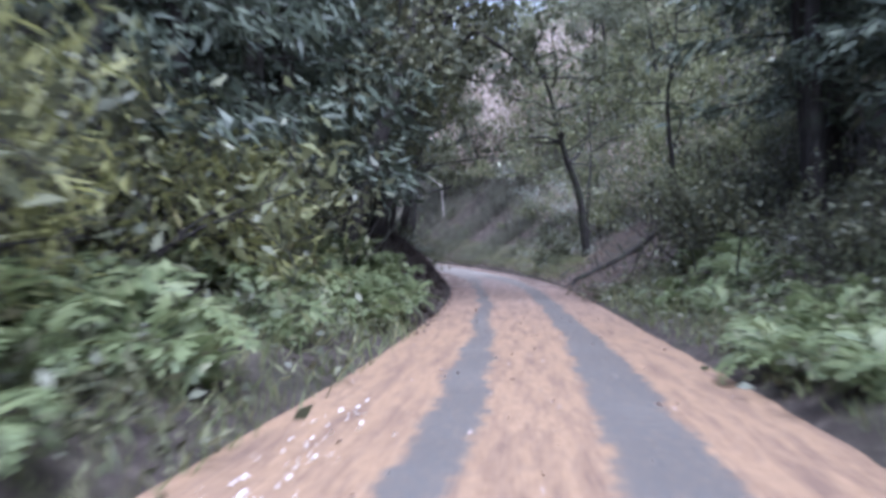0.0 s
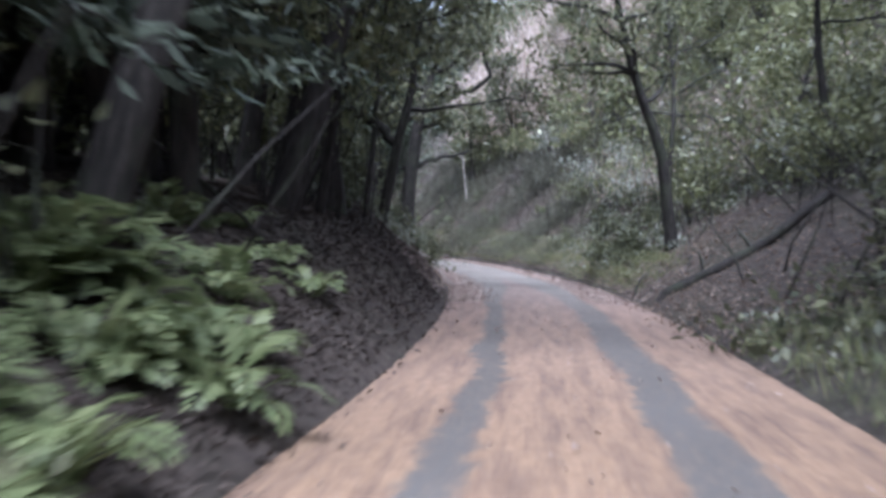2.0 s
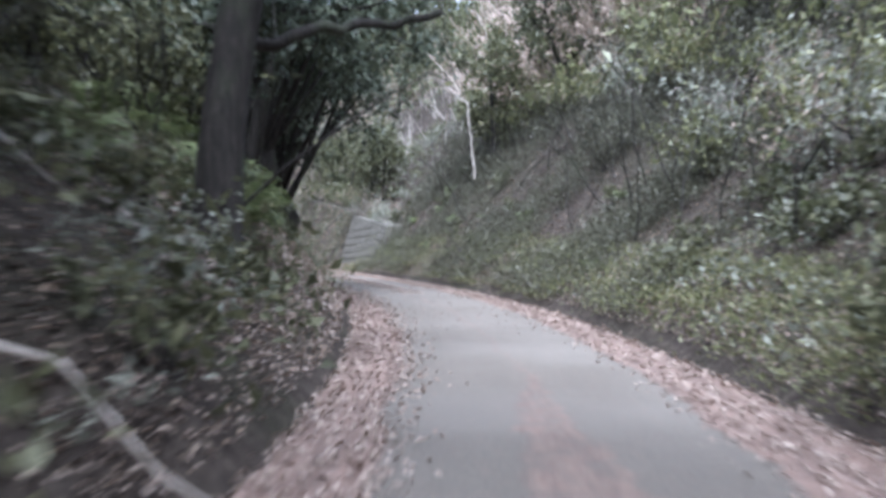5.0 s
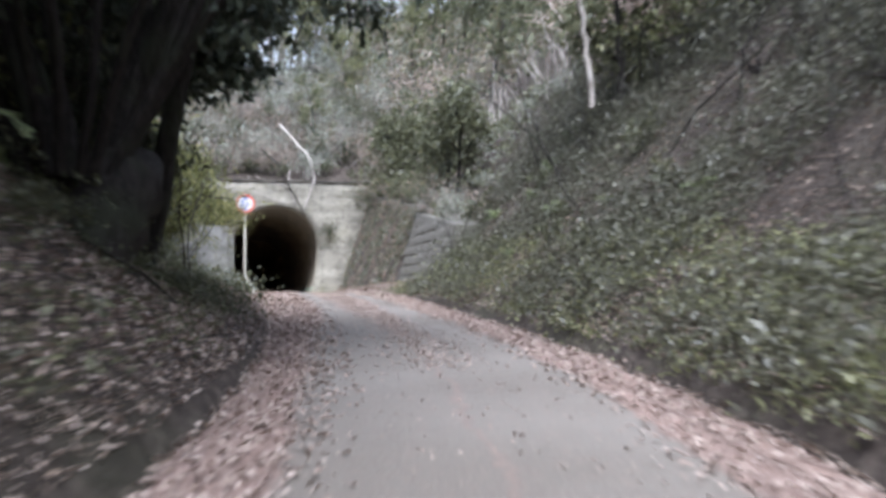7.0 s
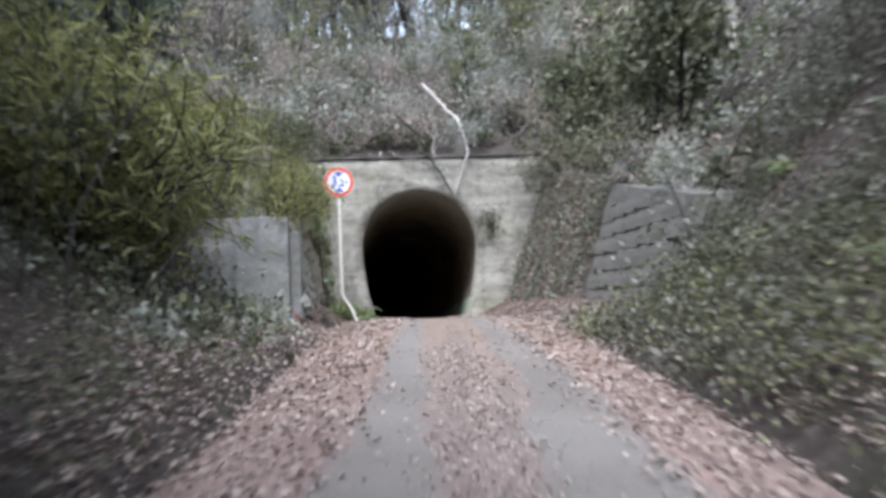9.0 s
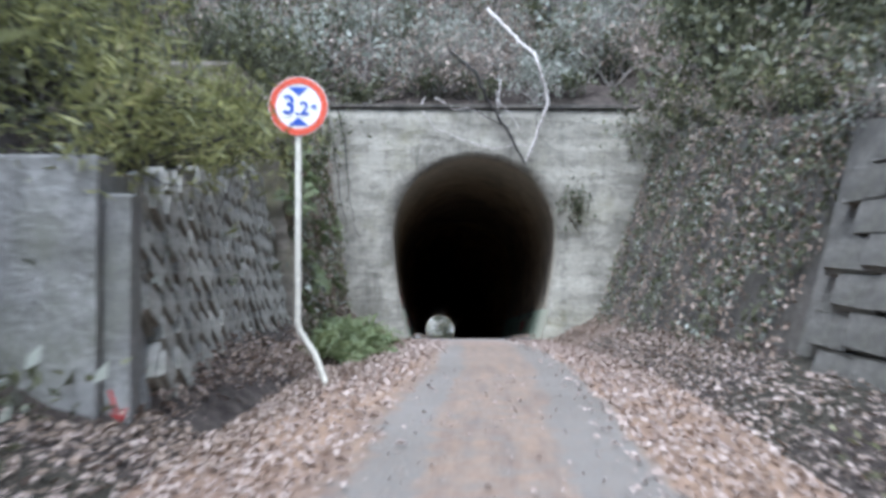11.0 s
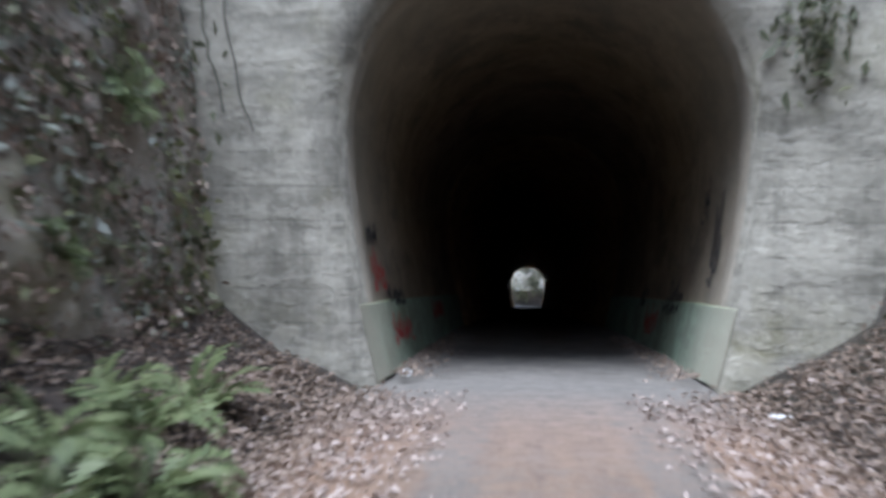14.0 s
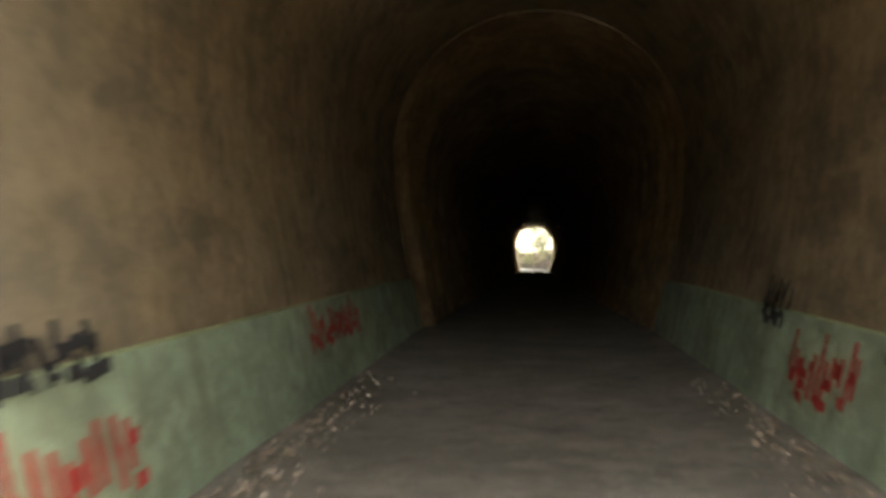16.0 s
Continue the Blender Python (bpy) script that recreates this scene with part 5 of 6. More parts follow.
# ---- particular trees ----
def own_tree(label, x, y, height, radius, lean, seed, leafy=3600, clear=0.42, mat="leaf_broad", spread=3.2, extra=()):
    me = tree_parts(seed, height, radius, lean, clear, 12, leafy, 0.17, 0.075, mat, spread=spread)
    ob = tagged(new("tree"), label, "tree", "forest trees")
    part("trunk", me[0], ob)
    if leafy:
        part("crown", me[1], ob)
    z = float(ground_height(np.array([x]), np.array([y]))[0])
    for k, (line, r0, r1) in enumerate(extra):
        pts = np.array(line, float) - (x, y, z)
        t = np.linspace(0, len(pts) - 1, 14)
        pts = np.stack([np.interp(t, np.arange(len(pts)), pts[:, c]) for c in range(3)], 1) + np.random.default_rng(seed).normal(0, 0.03, (14, 3))
        part("limb", mesh_of("limb", *tube(pts, np.linspace(r0, r1, 14), 7), "bark", smooth=True), ob, "bare dark overhanging limb")
    ob.location = (x, y, z)
    return ob


own_tree("dark leaning tree with bare trunk on the bank", -4.87, -57.96, 9.5, 0.17, (-0.14, 0.06), 301, leafy=1500, spread=3.0)
own_tree("slender dark tree leaning over the bank", -2.9, -55.1, 8.5, 0.09, (-0.06, 0.03), 302, leafy=1100, mat="leaf_bright")
own_tree("slender dark tree leaning over the bank", -3.9, -62.4, 8.5, 0.11, (-0.12, 0.12), 303, leafy=1000, mat="leaf_bright")
own_tree("dark tree leaning out over the lane from the bank", -11.34, -54.65, 9.0, 0.14, (0.2, -0.08), 304, leafy=2600,
         extra=[(((-12.9, -54.0, 4.9), (-12.0, -54.3, 4.3), (-11.4, -54.6, 3.9), (-11.0, -54.8, 3.4)), 0.11, 0.13)])
own_tree("slim dark tree beside the leaning one on the bank", -12.0, -55.3, 9.0, 0.08, (0.04, 0.04), 305)
own_tree("thick old trunk on the steep bank", -14.0, -59.2, 11, 0.21, (0.05, -0.05), 306, leafy=5000)
own_tree("dark tree at the inner corner of the bend", -8.75, -49.9, 9.0, 0.25, (0.06, 0.06), 307, leafy=3000, spread=2.3,
         extra=[(((-8.4, -49.0, 4.8), (-7.5, -48.4, 5.46), (-6.25, -48.4, 5.89), (-5.46, -48.77, 6.36), (-5.6, -48.7, 6.9), (-5.9, -48.6, 8.2)), 0.11, 0.05),
                (((-8.4, -48.8, 3.3), (-7.4, -48.3, 3.65), (-6.7, -47.9, 3.84), (-5.7, -47.8, 4.1)), 0.08, 0.05)])
# shade within these crowns is put into a darker leaf colour
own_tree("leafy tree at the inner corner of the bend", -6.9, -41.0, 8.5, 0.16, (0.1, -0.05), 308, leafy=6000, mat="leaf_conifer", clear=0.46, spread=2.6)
own_tree("leafy tree on the bank inside the bend, leaves coloured for shade", -8.0, -44.2, 8.5, 0.2, (0.1, 0.0), 312, leafy=6500, mat="leaf_conifer", clear=0.2, spread=2.7)
own_tree("leafy tree on the bank inside the bend, leaves coloured for shade", -6.6, -37.6, 8.0, 0.16, (0.02, 0.0), 313, leafy=6500, mat="leaf_conifer", clear=0.46, spread=2.5)
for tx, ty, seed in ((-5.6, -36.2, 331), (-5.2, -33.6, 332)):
    own_tree("evergreen tree leaning far over the lane, leaves coloured for shade", tx, ty, 9.0, 0.15, (0.2, 0.0), seed, leafy=5200, mat="leaf_conifer", clear=0.42, spread=3.0)
def coppice(x, y, seed):
    """Many stems fanning out of one swollen stump."""
    r = np.random.default_rng(seed)
    ob = tagged(new("coppiced_tree"), "dark old stump with many thin stems fanning up into leaves", "tree", "forest trees")
    z = float(ground_height(np.array([x]), np.array([y]))[0])
    knots = wander((0, 0, -0.5), (0.1, 0, 1), 1.5, 7, 0.12, r)
    part("stump", mesh_of("stump", *tube(knots, np.array([0.62, 0.5, 0.36, 0.42, 0.33, 0.4, 0.27, 0.16]), 13), "bark", smooth=True), ob)
    pool = []
    for k in range(15):
        a = k * 2.4
        line = wander((0.3 * math.cos(a), 0.3 * math.sin(a), 0.5), (0.42 * math.cos(a) + 0.12, 0.42 * math.sin(a), 1), r.uniform(4.2, 6.4), 9, 0.08, r)
        part("stem", mesh_of("stem", *tube(line, np.linspace(r.uniform(0.05, 0.1), 0.012, 10), 6), "bark", smooth=True), ob)
        for j in range(4, 10):
            twig = wander(line[j], ball(1, r)[0] + (0, 0, -0.15), 1.1, 5, 0.2, r, 0.05)
            pool.append(twig)
        pool.append(line[5:])
    pool = np.concatenate(pool)
    at = pool[r.integers(0, len(pool), 5200)] + r.normal(0, 0.16, (5200, 3))
    # crown's shade goes into the dark leaf colour
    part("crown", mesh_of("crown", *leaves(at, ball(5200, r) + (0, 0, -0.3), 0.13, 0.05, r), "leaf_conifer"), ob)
    ob.location = (x, y, z)


# dark leaf colour carries the shade of the overhanging crown
own_tree("small evergreen tree hanging low over the bank, leaves coloured for shade", -5.25, -31.2, 6.0, 0.1, (0.06, 0.0), 335, leafy=6800, mat="leaf_conifer", clear=0.34, spread=2.1)
for tx, ty, seed in ((4.3, -26.6, 343), (5.6, -29.8, 344)):
    own_tree("leafy dark green tree leaning out of the slope", tx, ty, 5.2, 0.1, (-0.08, 0.0), seed, leafy=4200, clear=0.2, spread=2.1)
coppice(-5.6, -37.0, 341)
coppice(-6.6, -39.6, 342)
own_tree("leafy tree above the bank near the tunnel", -6.2, -34.5, 8.5, 0.16, (0.12, 0), 309, leafy=4800, mat="leaf_broad", spread=3.4)
for ty, te, seed in ((-34.5, -3.0, 321), (-31.8, -3.6, 322)):
    own_tree("dense dark evergreen tree leaning over the road edge", *spot(ty, te), 6.8, 0.12, (0.06, 0.0), seed, leafy=8000, clear=0.24, spread=2.2)
# pale leaf colour stands in for glints on a glossy-leaved shrub
plant("pale", 4.6, -35.5, 1.0, 6, sink=0.0)
own_tree("shrubby dark tree above the block wall", 3.9, -15.2, 4.2, 0.08, (0.0, -0.1), 314, leafy=2200, clear=0.15, spread=1.6)
own_tree("shrubby dark tree above the wing wall", 4.6, -11.5, 4.4, 0.08, (0.0, -0.1), 315, leafy=2600, clear=0.15, spread=1.7)
own_tree("shrubby dark tree above the wing wall", 5.0, -4.8, 4.6, 0.09, (-0.02, -0.1), 316, leafy=2800, clear=0.15, spread=1.8)
own_tree("shrubby dark tree above the wing wall", 4.9, -1.8, 4.6, 0.09, (0.0, -0.1), 310, leafy=2800, clear=0.2, spread=1.8)
own_tree("shrubby dark tree above the wing wall", 4.6, -8.0, 4.8, 0.09, (-0.1, 0.0), 311, leafy=2600, clear=0.2, spread=2.0)


def build_log():
    r = np.random.default_rng(5)
    ends = np.array([(-8.75, -62.75, -0.30), (-7.65, -63.38, 0.44), (-5.9, -64.35, 2.0)])
    t = np.linspace(0, 2, 12)
    pts = np.stack([np.interp(t, (0, 1, 2), ends[:, c]) for c in range(3)], 1) + r.normal(0, 0.025, (12, 3))
    pts[:, 2] = np.maximum(pts[:, 2], ground_height(pts[:, 0], pts[:, 1]) + 0.04)
    pts[0, 2] -= 0.45
    log = tagged(new("fallen_log", mesh_of("fallen_log", *tube(pts, np.linspace(0.13, 0.09, 12), 10), "bark", smooth=True)), "dark fallen log leaning down the bank to the road", "log")
    for at, way, size in ((4, (0.3, 0.2, 1), 0.5), (7, (-0.2, 0.5, 0.8), 0.6)):
        part("branch_stub", mesh_of("branch_stub", *tube(wander(pts[at], way, size, 5, 0.1, r), np.linspace(0.05, 0.02, 6), 6), "bark", smooth=True), log)
    return log


build_log()


def stick(points, r0, name="fallen_branch", label="crooked dead branch lying at the road edge", mat="bark"):
    pts = np.array([(x, y, float(ground_height(np.array([x]), np.array([y]))[0]) + h) for x, y, h in points])
    return tagged(new(name, mesh_of(name, *tube(pts, np.linspace(r0, r0 * 0.4, len(pts)), 6), mat, smooth=True)), label, "branch", "dead branches")


stick([(-8.0, -61.0, 0.06), (-7.6, -60.4, 0.1), (-7.2, -60.2, 0.14), (-6.8, -59.8, 0.05)], 0.035)
stick([(-1.6, -49.6, 0.05), (-1.9, -49.65, 0.3), (-1.95, -49.7, 0.7), (-2.0, -49.8, 1.2)], 0.03, label="dark crooked dead stick standing on the bank")
stick([(-10.6, -55.4, 0.05), (-10.2, -55.2, 0.22), (-9.8, -55.2, 0.2), (-9.3, -55.0, 0.06)], 0.025, mat="bark_pale")
for k in range(14):
    side = pick.choice((-1, 1))
    x, y = spot(pick.uniform(-64, -22), side * pick.uniform(0.6, 3.5))
    a, n = pick.uniform(0, 6.28), pick.uniform(0.5, 1.3)
    stick([(x, y, 0.05), (x + n * 0.5 * math.cos(a), y + n * 0.5 * math.sin(a), 0.15), (x + n * math.cos(a + 0.3), y + n * math.sin(a + 0.3), 0.06)], 0.02, mat=pick.choice(("bark", "bark_pale")), label="thin dead branch lying on the leafy bank")


# ---- hanging growth on the portal ----
def vine(points, r0, r1, label, mat, seed):
    r = np.random.default_rng(seed)
    pts = np.array(points, float)
    t = np.linspace(0, len(pts) - 1, 5 * len(pts))
    pts = np.stack([np.interp(t, np.arange(len(pts)), pts[:, c]) for c in range(3)], 1) + r.normal(0, 0.018, (len(t), 3))
    return tagged(new("vine", mesh_of("vine", *tube(pts, np.linspace(r0, r1, len(t)), 6), mat, smooth=True)), label, "vine", "hanging vines")


vine([(0.4, 2.6, 8.2), (0.9, 1.2, 7.3), (1.35, -0.2, 6.45), (1.64, -0.2, 5.5), (1.28, -0.18, 4.45), (1.13, -0.16, 4.1)], 0.05, 0.03, "pale grey bare vine hanging over the tunnel mouth", "bark_pale", 1)
vine([(-0.6, 1.2, 6.9), (0.0, -0.15, 6.1), (0.22, -0.2, 5.55), (0.7, -0.2, 4.8), (1.12, -0.16, 4.05)], 0.045, 0.03, "dark bare vine hanging over the tunnel mouth", "bark", 2)
vine([(-1.2, 0.4, 5.6), (-1.18, -0.16, 5.15), (-0.93, -0.12, 4.85), (-0.2, -0.1, 4.55), (0.5, -0.1, 4.4), (1.2, -0.14, 4.5)], 0.016, 0.012, "thin pale looping vine on the concrete", "bark_pale", 3)
vine([(0.45, -0.15, 5.7), (0.5, -0.14, 5.2), (0.6, -0.12, 4.75)], 0.012, 0.008, "thin pale twig hanging on the concrete", "bark_pale", 4)
vine([(-0.3, 0.3, 5.75), (0.1, -0.14, 5.2), (0.55, -0.16, 4.95), (0.86, -0.14, 4.62)], 0.016, 0.009, "thin dark twig hanging on the concrete", "bark", 5)
vine([(0.6, 0.4, 6.1), (0.5, -0.15, 5.5), (0.76, -0.17, 5.18), (1.02, -0.15, 4.75)], 0.014, 0.008, "thin pale twig hanging on the concrete", "bark_pale", 6)
vine([(1.7, 0.2, 5.7), (1.36, -0.15, 5.1), (1.44, -0.14, 4.72)], 0.013, 0.007, "thin dark twig hanging on the concrete", "bark", 7)
vine([(-0.9, 0.2, 5.6), (-0.5, -0.14, 5.25), (-0.1, -0.15, 5.3), (0.35, -0.15, 5.02)], 0.012, 0.007, "thin pale looping vine on the concrete", "bark_pale", 8)
vine([(-0.1, -35.5, 3.2), (-0.2, -35.5, 4.0), (-0.33, -35.6, 4.58), (-0.35, -35.6, 5.04), (-0.58, -35.6, 5.14), (-0.97, -35.6, 5.45), (-1.26, -35.6, 5.62), (-1.63, -35.6, 5.52)], 0.035, 0.016, "pale crooked bare branch rising from the bank", "bark_pale", 9)
for k, x in enumerate((-3.45, -3.2, -2.95, -3.7)):
    vine([(x - 0.2, -0.15, 5.3), (x, -0.12, 4.5), (x + 0.12, -0.1, 3.6 - 0.3 * k), (x + 0.3, -0.09, 2.7 - 0.2 * k)], 0.012, 0.006, "thin dark stem trailing down the concrete", "bark", 10 + k)


def ivy(name, label, seed, count, centre, size, length=0.12):
    r = np.random.default_rng(seed)
    at = r.normal(0, 1, (count, 3)) * size + centre
    at[:, 1] = np.minimum(at[:, 1], -0.03)
    return tagged(new(name, mesh_of(name, *leaves(at, ball(count, r) * (1, 0.5, 1) + (0, -0.3, -0.7), length, length * 0.45, r), "leaf_broad")), label, "ivy", "hanging ivy")


ivy("hanging_ivy", "hanging leafy creeper on the portal concrete", 1, 150, (2.25, -0.1, 3.25), (0.17, 0.05, 0.26))
ivy("hanging_ivy", "leafy creeper beside the portal concrete", 2, 170, (-3.5, -0.25, 2.7), (0.22, 0.12, 0.4))
ivy("hanging_ivy", "leafy creeper over the portal's upper corner", 3, 420, (-4.0, -0.2, 4.7), (0.6, 0.15, 0.4))
ivy("hanging_ivy", "leafy creeper over the portal's upper corner", 4, 420, (4.0, -0.3, 5.0), (0.5, 0.2, 0.35))


def wall_ivy():
    """Creepers and moss-grown leaves on the leaning wing wall."""
    r = np.random.default_rng(9)
    for n, size, mat, name, label, low in ((6500, 0.075, "leaf_broad", "ivy", "small dark ivy on the wing wall", 0.1), (5200, 0.055, "leaf_brown", "caught_leaves", "brown leaves and crumbs caught on the wing wall", -0.2), (2200, 0.06, "leaf_pale", "ivy", "dusty creeper leaves on the wing wall", 0.15)):
        y = -14.6 + 14.3 * r.uniform(0, 1, n)
        h = r.beta(1.2, 1.0, n)
        f = (y + 14.7) / 14.7
        top = 2.75 + 1.85 * f
        keep = fractal(y * 1.7 + low * 9, h * top * 1.7, 1.1) + 0.35 * h > low
        y, h, f, top = y[keep], h[keep], f[keep], top[keep]
        x = 1.9 + 0.58 * f + 0.36 * h * top + 0.03
        z = 0.56 - 0.41 * f + h * top
        at = np.stack([x, y, z], 1) + r.normal(0, 0.02, (len(x), 3)) * (0.6, 1, 1)
        me = mesh_of(name, *leaves(at, ball(len(x), r) * (0.5, 1, 1) + (-0.3, 0, -0.6), size, size * 0.55, r), mat)
        tagged(part(name, me, wall_right, label), kind="stuff")


wall_ivy()


def wing_creepers():
    """Creepers and caught leaves on the rock face by the portal."""
    r = np.random.default_rng(19)
    for count, mat, name, label, size, bias in ((3800, "leaf_broad", "creeper", "dark green creepers on the rock", 0.10, 0.0), (3200, "leaf_pale", "creeper", "dusty pale leaves on the rock", 0.085, 0.05), (3000, "leaf_bright", "creeper", "yellow-green leaves on the rock", 0.09, 0.2), (7500, "leaf_brown", "caught_leaves", "brown leaves caught on the rock", 0.065, -0.2)):
        y, h = r.uniform(-8.4, -0.3, count), r.uniform(0, 4.2, count)
        keep = fractal(y * 1.3 + bias * 20, h * 1.3, 1.3) > bias
        y, h = y[keep], h[keep]
        at = np.stack([-(2.80 + 0.13 * h) + r.normal(0, 0.05, len(y)), y, h + np.interp(y, (-9, 0), (0.45, 0.05))], 1)
        tagged(part(name, mesh_of(name, *leaves(at, ball(len(y), r) * (0.6, 1, 1) + (0.2, 0, -0.6), size, size * 0.5, r), mat), wing_left, label), kind="stuff")


wing_creepers()


# ---- road sign ----
def cylinder_bm(radius, depth, segments=48):
    bm = bmesh.new()
    bmesh.ops.create_cone(bm, cap_ends=True, segments=segments, radius1=radius, radius2=radius, depth=depth)
    bmesh.ops.rotate(bm, verts=bm.verts[:], matrix=Matrix.Rotation(radians(90), 3, "X"))
    return bm


def shift_bm(bm, x, y, z):
    bmesh.ops.translate(bm, verts=bm.verts[:], vec=(x, y, z))
    return bm


def build_sign(x, y, z, foot):
    sign = tagged(new("height_limit_sign"), "round red-rimmed height limit sign on a bent white pole", "road sign")
    disc = part("disc", from_bm("disc", cylinder_bm(0.30, 0.012), "paint_white"), sign)
    ring = bmesh.new()
    outer, inner = [], []
    for k in range(64):
        a = 2 * math.pi * k / 64
        outer.append(ring.verts.new((0.292 * math.cos(a), -0.010, 0.292 * math.sin(a))))
        inner.append(ring.verts.new((0.228 * math.cos(a), -0.010, 0.228 * math.sin(a))))
    for k in range(64):
        ring.faces.new((outer[k], inner[k], inner[(k + 1) % 64], outer[(k + 1) % 64]))
    part("red_rim", from_bm("red_rim", ring, "paint_red"), disc, "red painted rim")
    for s in (1, -1):
        tri = bmesh.new()
        vs = [tri.verts.new(c) for c in ((-0.10, -0.010, s * 0.195), (0.10, -0.010, s * 0.195), (0.0, -0.010, s * 0.105))]
        tri.faces.new(vs if s < 0 else vs[::-1])
        part("arrow_head", from_bm("arrow_head", tri, "paint_blue"), disc, "blue triangular arrow head")
    for word, size, ox, oz in (("3", 0.27, -0.095, -0.075), (".", 0.20, -0.012, -0.085), ("2", 0.19, 0.06, -0.085), ("m", 0.075, 0.155, -0.02)):
        curve = bpy.data.curves.new("number", "FONT")
        curve.body, curve.size, curve.align_x, curve.extrude, curve.offset = word, size, "CENTER", 0.001, 0.004
        text = new("number", curve)
        me = bpy.data.meshes.new_from_object(text.evaluated_get(bpy.context.evaluated_depsgraph_get()))
        bpy.data.objects.remove(text)
        me.materials.clear()
        me.materials.append(MATS["paint_blue"])
        me.transform(Matrix.Translation((ox, -0.0105, oz)) @ Matrix.Rotation(radians(90), 4, "X"))
        part("number" if word != "m" else "unit", me, disc, "dark blue lettering")
    line = np.array([(0, 0.035, 0.27), (0, 0.035, -0.5), (0, 0.035, -1.3), (0, 0.035, -2.18), (0.02, 0.035, -2.27), (0.18, 0.03, -2.52), tuple(np.array(foot) - (x, y, z))])
    part("pole", mesh_of("pole", *tube(line, np.full(len(line), 0.034), 12), "paint_cream", smooth=True), sign, "white painted steel pole bent near the ground")
    for dz in (0.12, -0.12):
        part("bracket", from_bm("bracket", shift_bm(box_bm(-0.05, 0.05, 0.006, 0.07, -0.015, 0.015), 0, 0, dz), "steel"), sign)
    sign.location = (x, y, z)
    sign.rotation_euler = (0, 0, radians(2))
    return sign


build_sign(-2.38, -13.4, 3.44, (-2.0, -13.38, float(ground_height(np.array([-2.0]), np.array([-13.4]))[0]) - 0.1))


# open bank added beyond the far mouth, coloured pale to read as bright daylight
fx, fy = np.meshgrid(np.linspace(-9, 9, 46), np.linspace(76.4, 93, 34))
fz = np.maximum(ground_height(fx, fy) + 0.12, -6.74) + 0.14 * fractal(fx, fy, 1.2)
fi, fj = np.meshgrid(np.arange(33), np.arange(45), indexing="ij")
fa = fi * 46 + fj
tagged(new("far_bank", mesh_of("far_bank", np.stack([fx, fy, fz], -1).reshape(-1, 3), np.stack([fa, fa + 1, fa + 47, fa + 46], -1).reshape(-1, 4), "pale_earth", smooth=True)), "earth bank added beyond the far tunnel mouth, coloured pale for daylight", "bank", kind="structure")


ferns = random.Random(66)
for k in range(20):
    plant("fern", *spot(ferns.uniform(-78.5, -72.8), -ferns.uniform(0.5, 1.9)), 0.85, 12)

# dark wood behind the bamboo and above the stone wall
for tx, ty, big in ((-7.4, -15.2, 0.62), (-6.5, -12.2, 0.58), (-8.6, -11.4, 0.7), (-7.0, -18.4, 0.55), (-9.4, -17.0, 0.75), (-7.6, -9.0, 0.6)):
    plant("cedar", tx, ty, big, 2)

# ---- small litter ----
def build_cup(x, y, z):
    bm = bmesh.new()
    bmesh.ops.create_cone(bm, cap_ends=False, segments=16, radius1=0.028, radius2=0.04, depth=0.10)
    bmesh.ops.rotate(bm, verts=bm.verts[:], matrix=Matrix.Rotation(radians(78), 3, "X"))
    for v in bm.verts:
        v.co += Vector((random.gauss(0, 0.003), random.gauss(0, 0.003), random.gauss(0, 0.003)))
    bmesh.ops.solidify(bm, geom=bm.faces[:], thickness=0.003)
    cup = tagged(new("paper_cup", from_bm("paper_cup", bm, "litter_white")), "crumpled white paper cup lying in fallen leaves", "litter")
    cup.location = (x, y, z)
    cup.rotation_euler = (0, 0, 0.6)


build_cup(-1.31, 0.45, 0.10)
paper = from_bm("paper_scrap", box_bm(-0.12, 0.12, -0.04, 0.04, -0.006, 0.006), "litter_white", 0.003)
scrap = tagged(new("paper_scrap", paper), "white strip of litter lying on fallen leaves", "litter")
scrap.location = (1.72, -1.6, float(ground_height(np.array([1.72]), np.array([-1.6]))[0]) + 0.035)
scrap.rotation_euler = (0.1, 0.05, 0.3)


# ---- graffiti: unreadable spray marks as plain bars on the lining ----
def graffiti(side, y, z, width, height, mat, label, seed):
    r = np.random.default_rng(seed)
    vs, fs, n = [], [], 0
    for k in range(int(width / 0.13)):
        y0 = y + k * 0.13 + r.uniform(-0.02, 0.02)
        for _ in range(3):
            up = r.uniform() < 0.6
            h0 = z + r.uniform(0, height * 0.6)
            hs = np.array([h0, h0 + (height * r.uniform(0.3, 0.6) if up else 0.055)])
            ys = np.array([y0, y0 + (0.055 if up else 0.12)])
            xs = np.interp(hs, MOUTH[:20, 1], -MOUTH[:20, 0]) * 0.988 - np.where(hs < 0.715, 0.046, 0.016)
            f0 = floor_z(y0)
            vs += [(side * xs[0], ys[0], hs[0] + f0), (side * xs[0], ys[1], hs[0] + f0), (side * xs[1], ys[1] + 0.02, hs[1] + f0), (side * xs[1], ys[0] + 0.02, hs[1] + f0)]
            fs.append((n, n + 1, n + 2, n + 3))
            n += 4
    part("graffiti", mesh_of("graffiti", vs, fs, mat), tunnel, label)


graffiti(-1, 1.1, 0.78, 1.0, 0.42, "spray_red", "red sprayed marks", 1)
graffiti(-1, 1.1, 1.27, 0.8, 0.24, "spray_black", "black sprayed marks", 2)
graffiti(-1, 1.9, 0.62, 1.3, 0.26, "spray_black", "black sprayed marks", 3)
graffiti(-1, 1.6, 0.2, 1.7, 0.32, "spray_red", "red sprayed marks", 4)
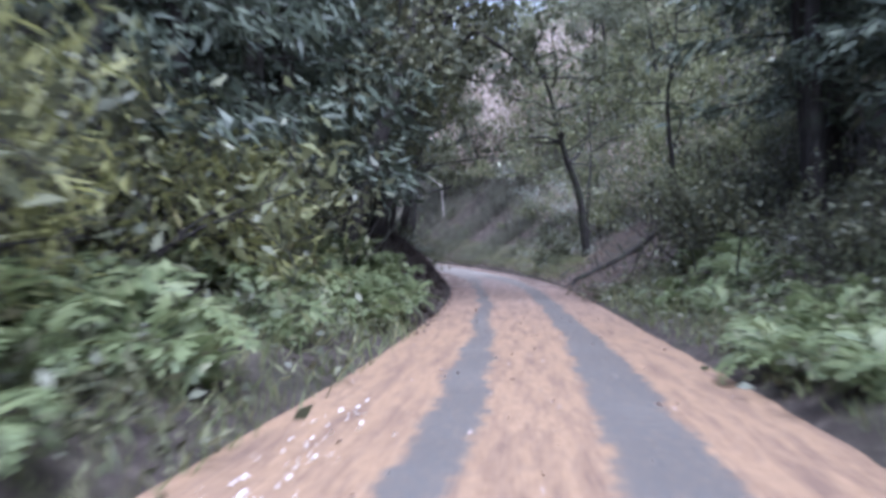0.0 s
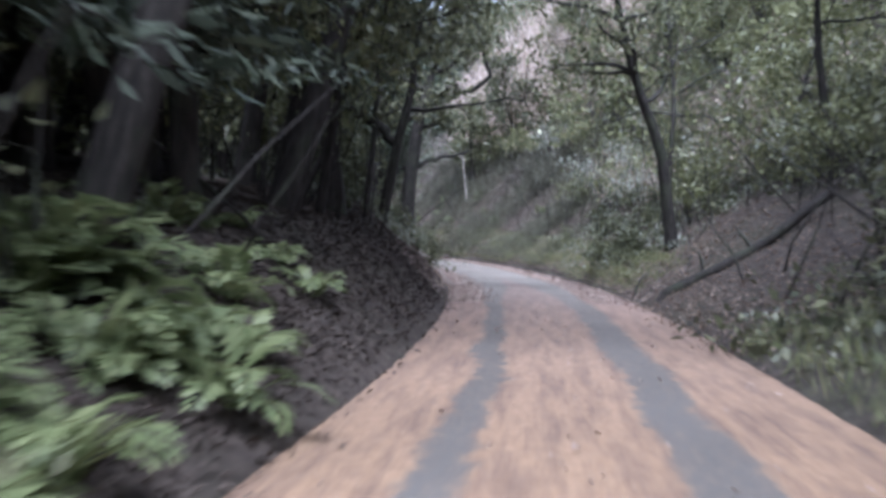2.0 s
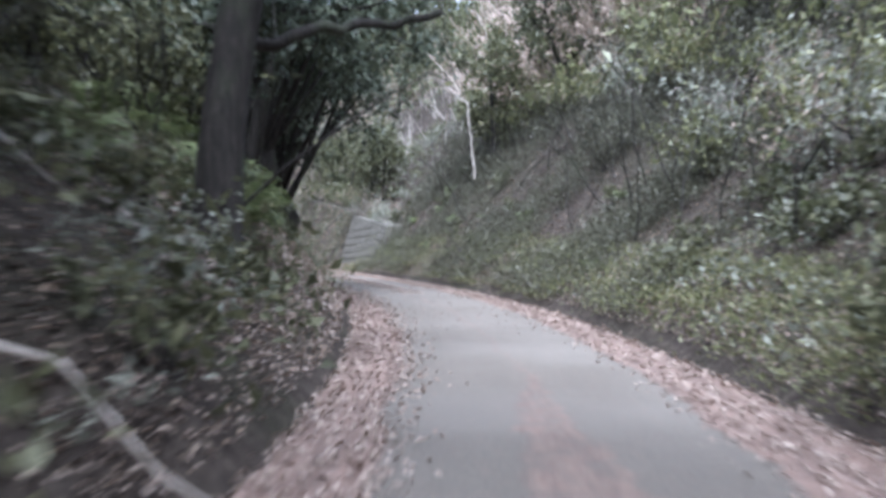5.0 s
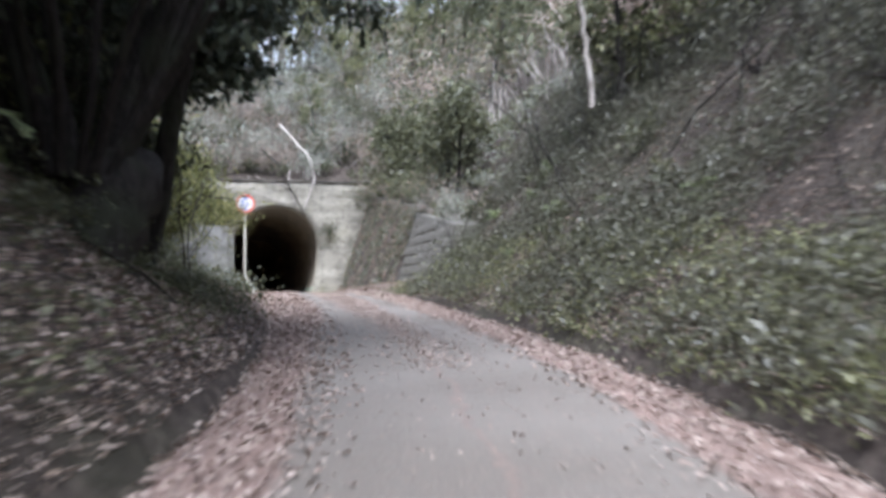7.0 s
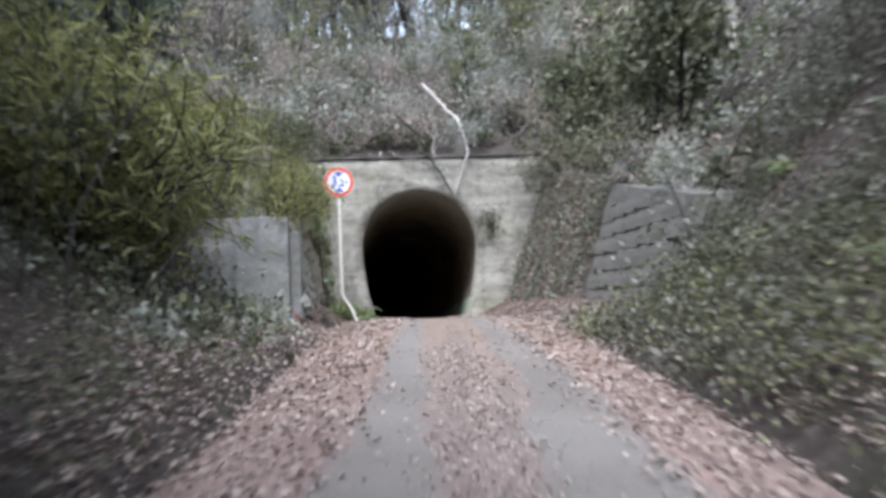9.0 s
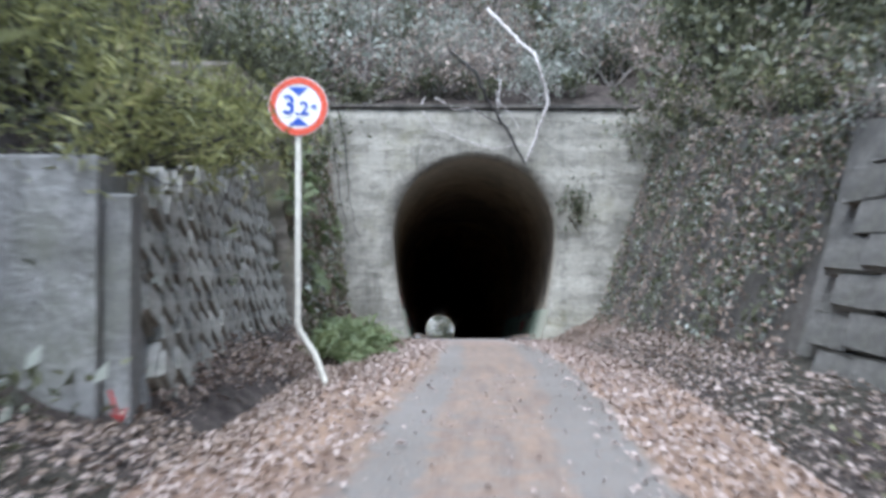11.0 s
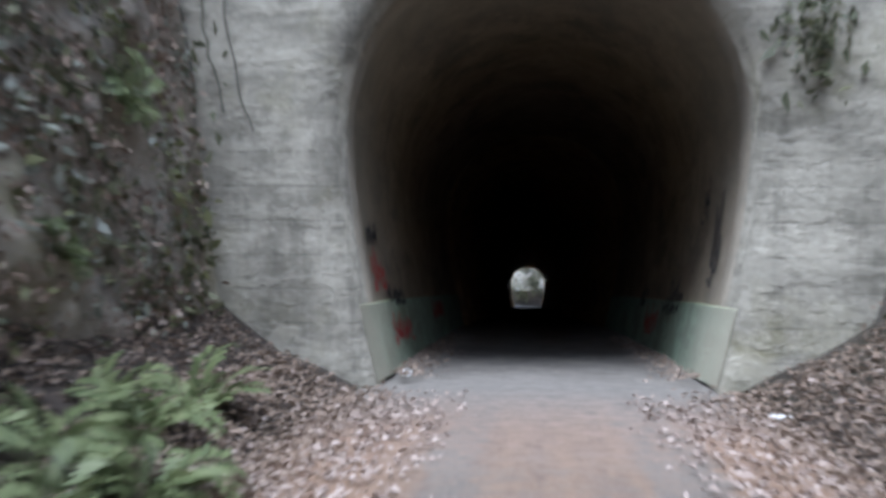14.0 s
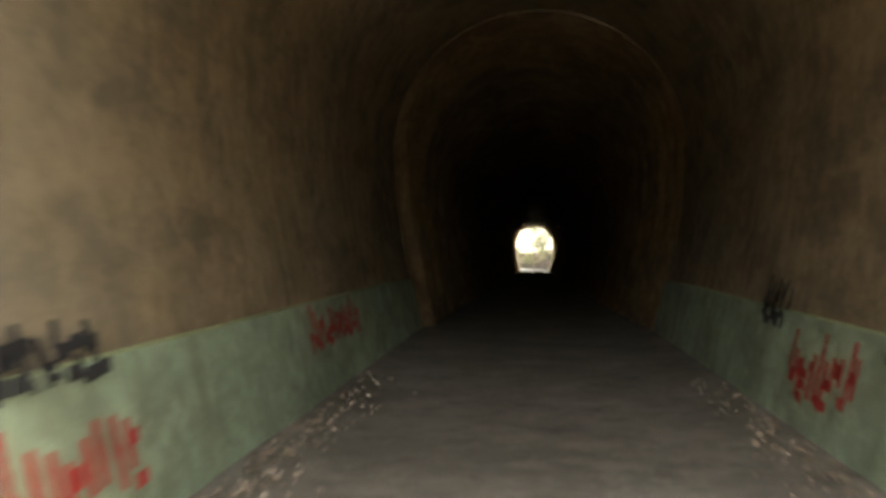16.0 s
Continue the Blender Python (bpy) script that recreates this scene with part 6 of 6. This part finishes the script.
graffiti(-1, 6.5, 0.35, 2.2, 0.3, "spray_red", "red sprayed marks", 5)
graffiti(1, 1.4, 0.85, 0.6, 0.9, "spray_black", "black sprayed marks", 6)
graffiti(1, 2.4, 1.5, 0.5, 0.6, "spray_black", "black sprayed marks", 7)
graffiti(1, 3.2, 0.5, 1.3, 0.45, "spray_black", "black sprayed marks", 8)
graffiti(1, 4.8, 0.2, 1.5, 0.4, "spray_red", "red sprayed marks", 9)
graffiti(1, 6.6, 0.55, 0.9, 0.35, "spray_black", "black sprayed marks", 10)

# leaves along the tunnel walls
r9 = np.random.default_rng(77)
lx, ly = r9.choice((-1, 1), 1500) * (1.40 - np.abs(r9.normal(0, 0.16, 1500))), 0.2 + 8 * r9.beta(0.8, 1.6, 1500)
tagged(new("tunnel_litter", mesh_of("tunnel_litter", *leaves(np.stack([lx, ly, floor_z(ly) + 0.03 + 0.09 * np.abs(lx / 1.55) ** 4], 1), ball(1500, r9) * (1, 1, 0.15), 0.03, 0.02, r9, 0.2), "leaf_brown")), "brown leaves blown along the tunnel walls", "fallen leaves", kind="stuff")


# ---- stones of the walls, each one a piece ----
def block_mesh(w, h, d, seed, mat="masonry", soft_edge=0.07, name="stone"):
    r = np.random.default_rng(seed)
    bm = box_bm(-w / 2, w / 2, -d / 2, d / 2, -h / 2, h / 2)
    bmesh.ops.bevel(bm, geom=[e for e in bm.edges if all(v.co.y < 0 for v in e.verts)], offset=soft_edge, segments=2, affect="EDGES")
    for v in bm.verts:
        v.co += Vector(r.normal(0, 0.012, 3))
    return from_bm(name, bm, mat)


STONES = [block_mesh(0.32, 0.32, 0.24, 400 + k, soft_edge=0.05) for k in range(5)]


def set_stones(wall, side, xb0, xb1, y0, y1, zb0, zb1, h0, h1, batter):
    """Square stones laid on their corners on the leaning face."""
    lean = math.atan(batter)
    length = y1 - y0
    for row in range(int(max(h0, h1) / 0.235)):
        for k in range(int(length / 0.47) + 1):
            y = y0 + 0.24 + k * 0.47 + (0.235 if row % 2 else 0)
            f = (y - y0) / length
            if f > 0.985:
                continue
            up = 0.08 + row * 0.235
            if up > h0 + (h1 - h0) * f - 0.12:
                continue
            x = xb0 + (xb1 - xb0) * f + batter * up + pick.uniform(-0.01, 0.015)
            ob = under(new("stone", STONES[pick.randrange(5)]), wall)
            ob.matrix_basis = pose(side * (x + 0.115 + pick.uniform(-0.012, 0.012)), y, zb0 + (zb1 - zb0) * f + up) @ Matrix.Rotation(side * lean, 4, "Y") @ Matrix.Rotation(radians(90 * -side), 4, "Z") @ Matrix.Rotation(radians(45 + pick.gauss(0, 2)), 4, "Y")


set_stones(wall_left, -1, 2.75, 2.95, -16.95, -8.4, 0.55, 0.3, 1.9, 3.0, 0.2)

# block courses on the low wall below the right bank
COURSES = [block_mesh(0.88, 0.292, 0.2, 420 + k, "weathered_blocks", 0.012, "block") for k in range(4)]


def set_blocks(wall, side, xb0, xb1, y0, y1, zb0, zb1, h0, h1, batter):
    """Long blocks in level courses on a leaning face."""
    lean = math.atan(batter)
    for row in range(int(max(h0, h1) / 0.3)):
        for k in range(9):
            y = y0 + 0.45 + k * 0.89 - (0.42 if row % 2 else 0)
            f = (y - y0) / (y1 - y0)
            up = 0.14 + row * 0.3
            if not 0.04 < f < 0.93 or up > h0 + (h1 - h0) * f - 0.1:
                continue
            x = xb0 + (xb1 - xb0) * f + batter * up + 0.132 + pick.uniform(-0.012, 0.012)
            ob = under(new("block", COURSES[pick.randrange(4)]), wall)
            ob.matrix_basis = pose(side * x, y, zb0 + (zb1 - zb0) * f + up) @ Matrix.Rotation(side * lean, 4, "Y") @ Matrix.Rotation(radians(90 * -side), 4, "Z")


set_blocks(wall_outer, 1, 1.64, 1.93, -21.4, -14.72, 0.74, 0.56, 1.75, 2.6, 0.30)
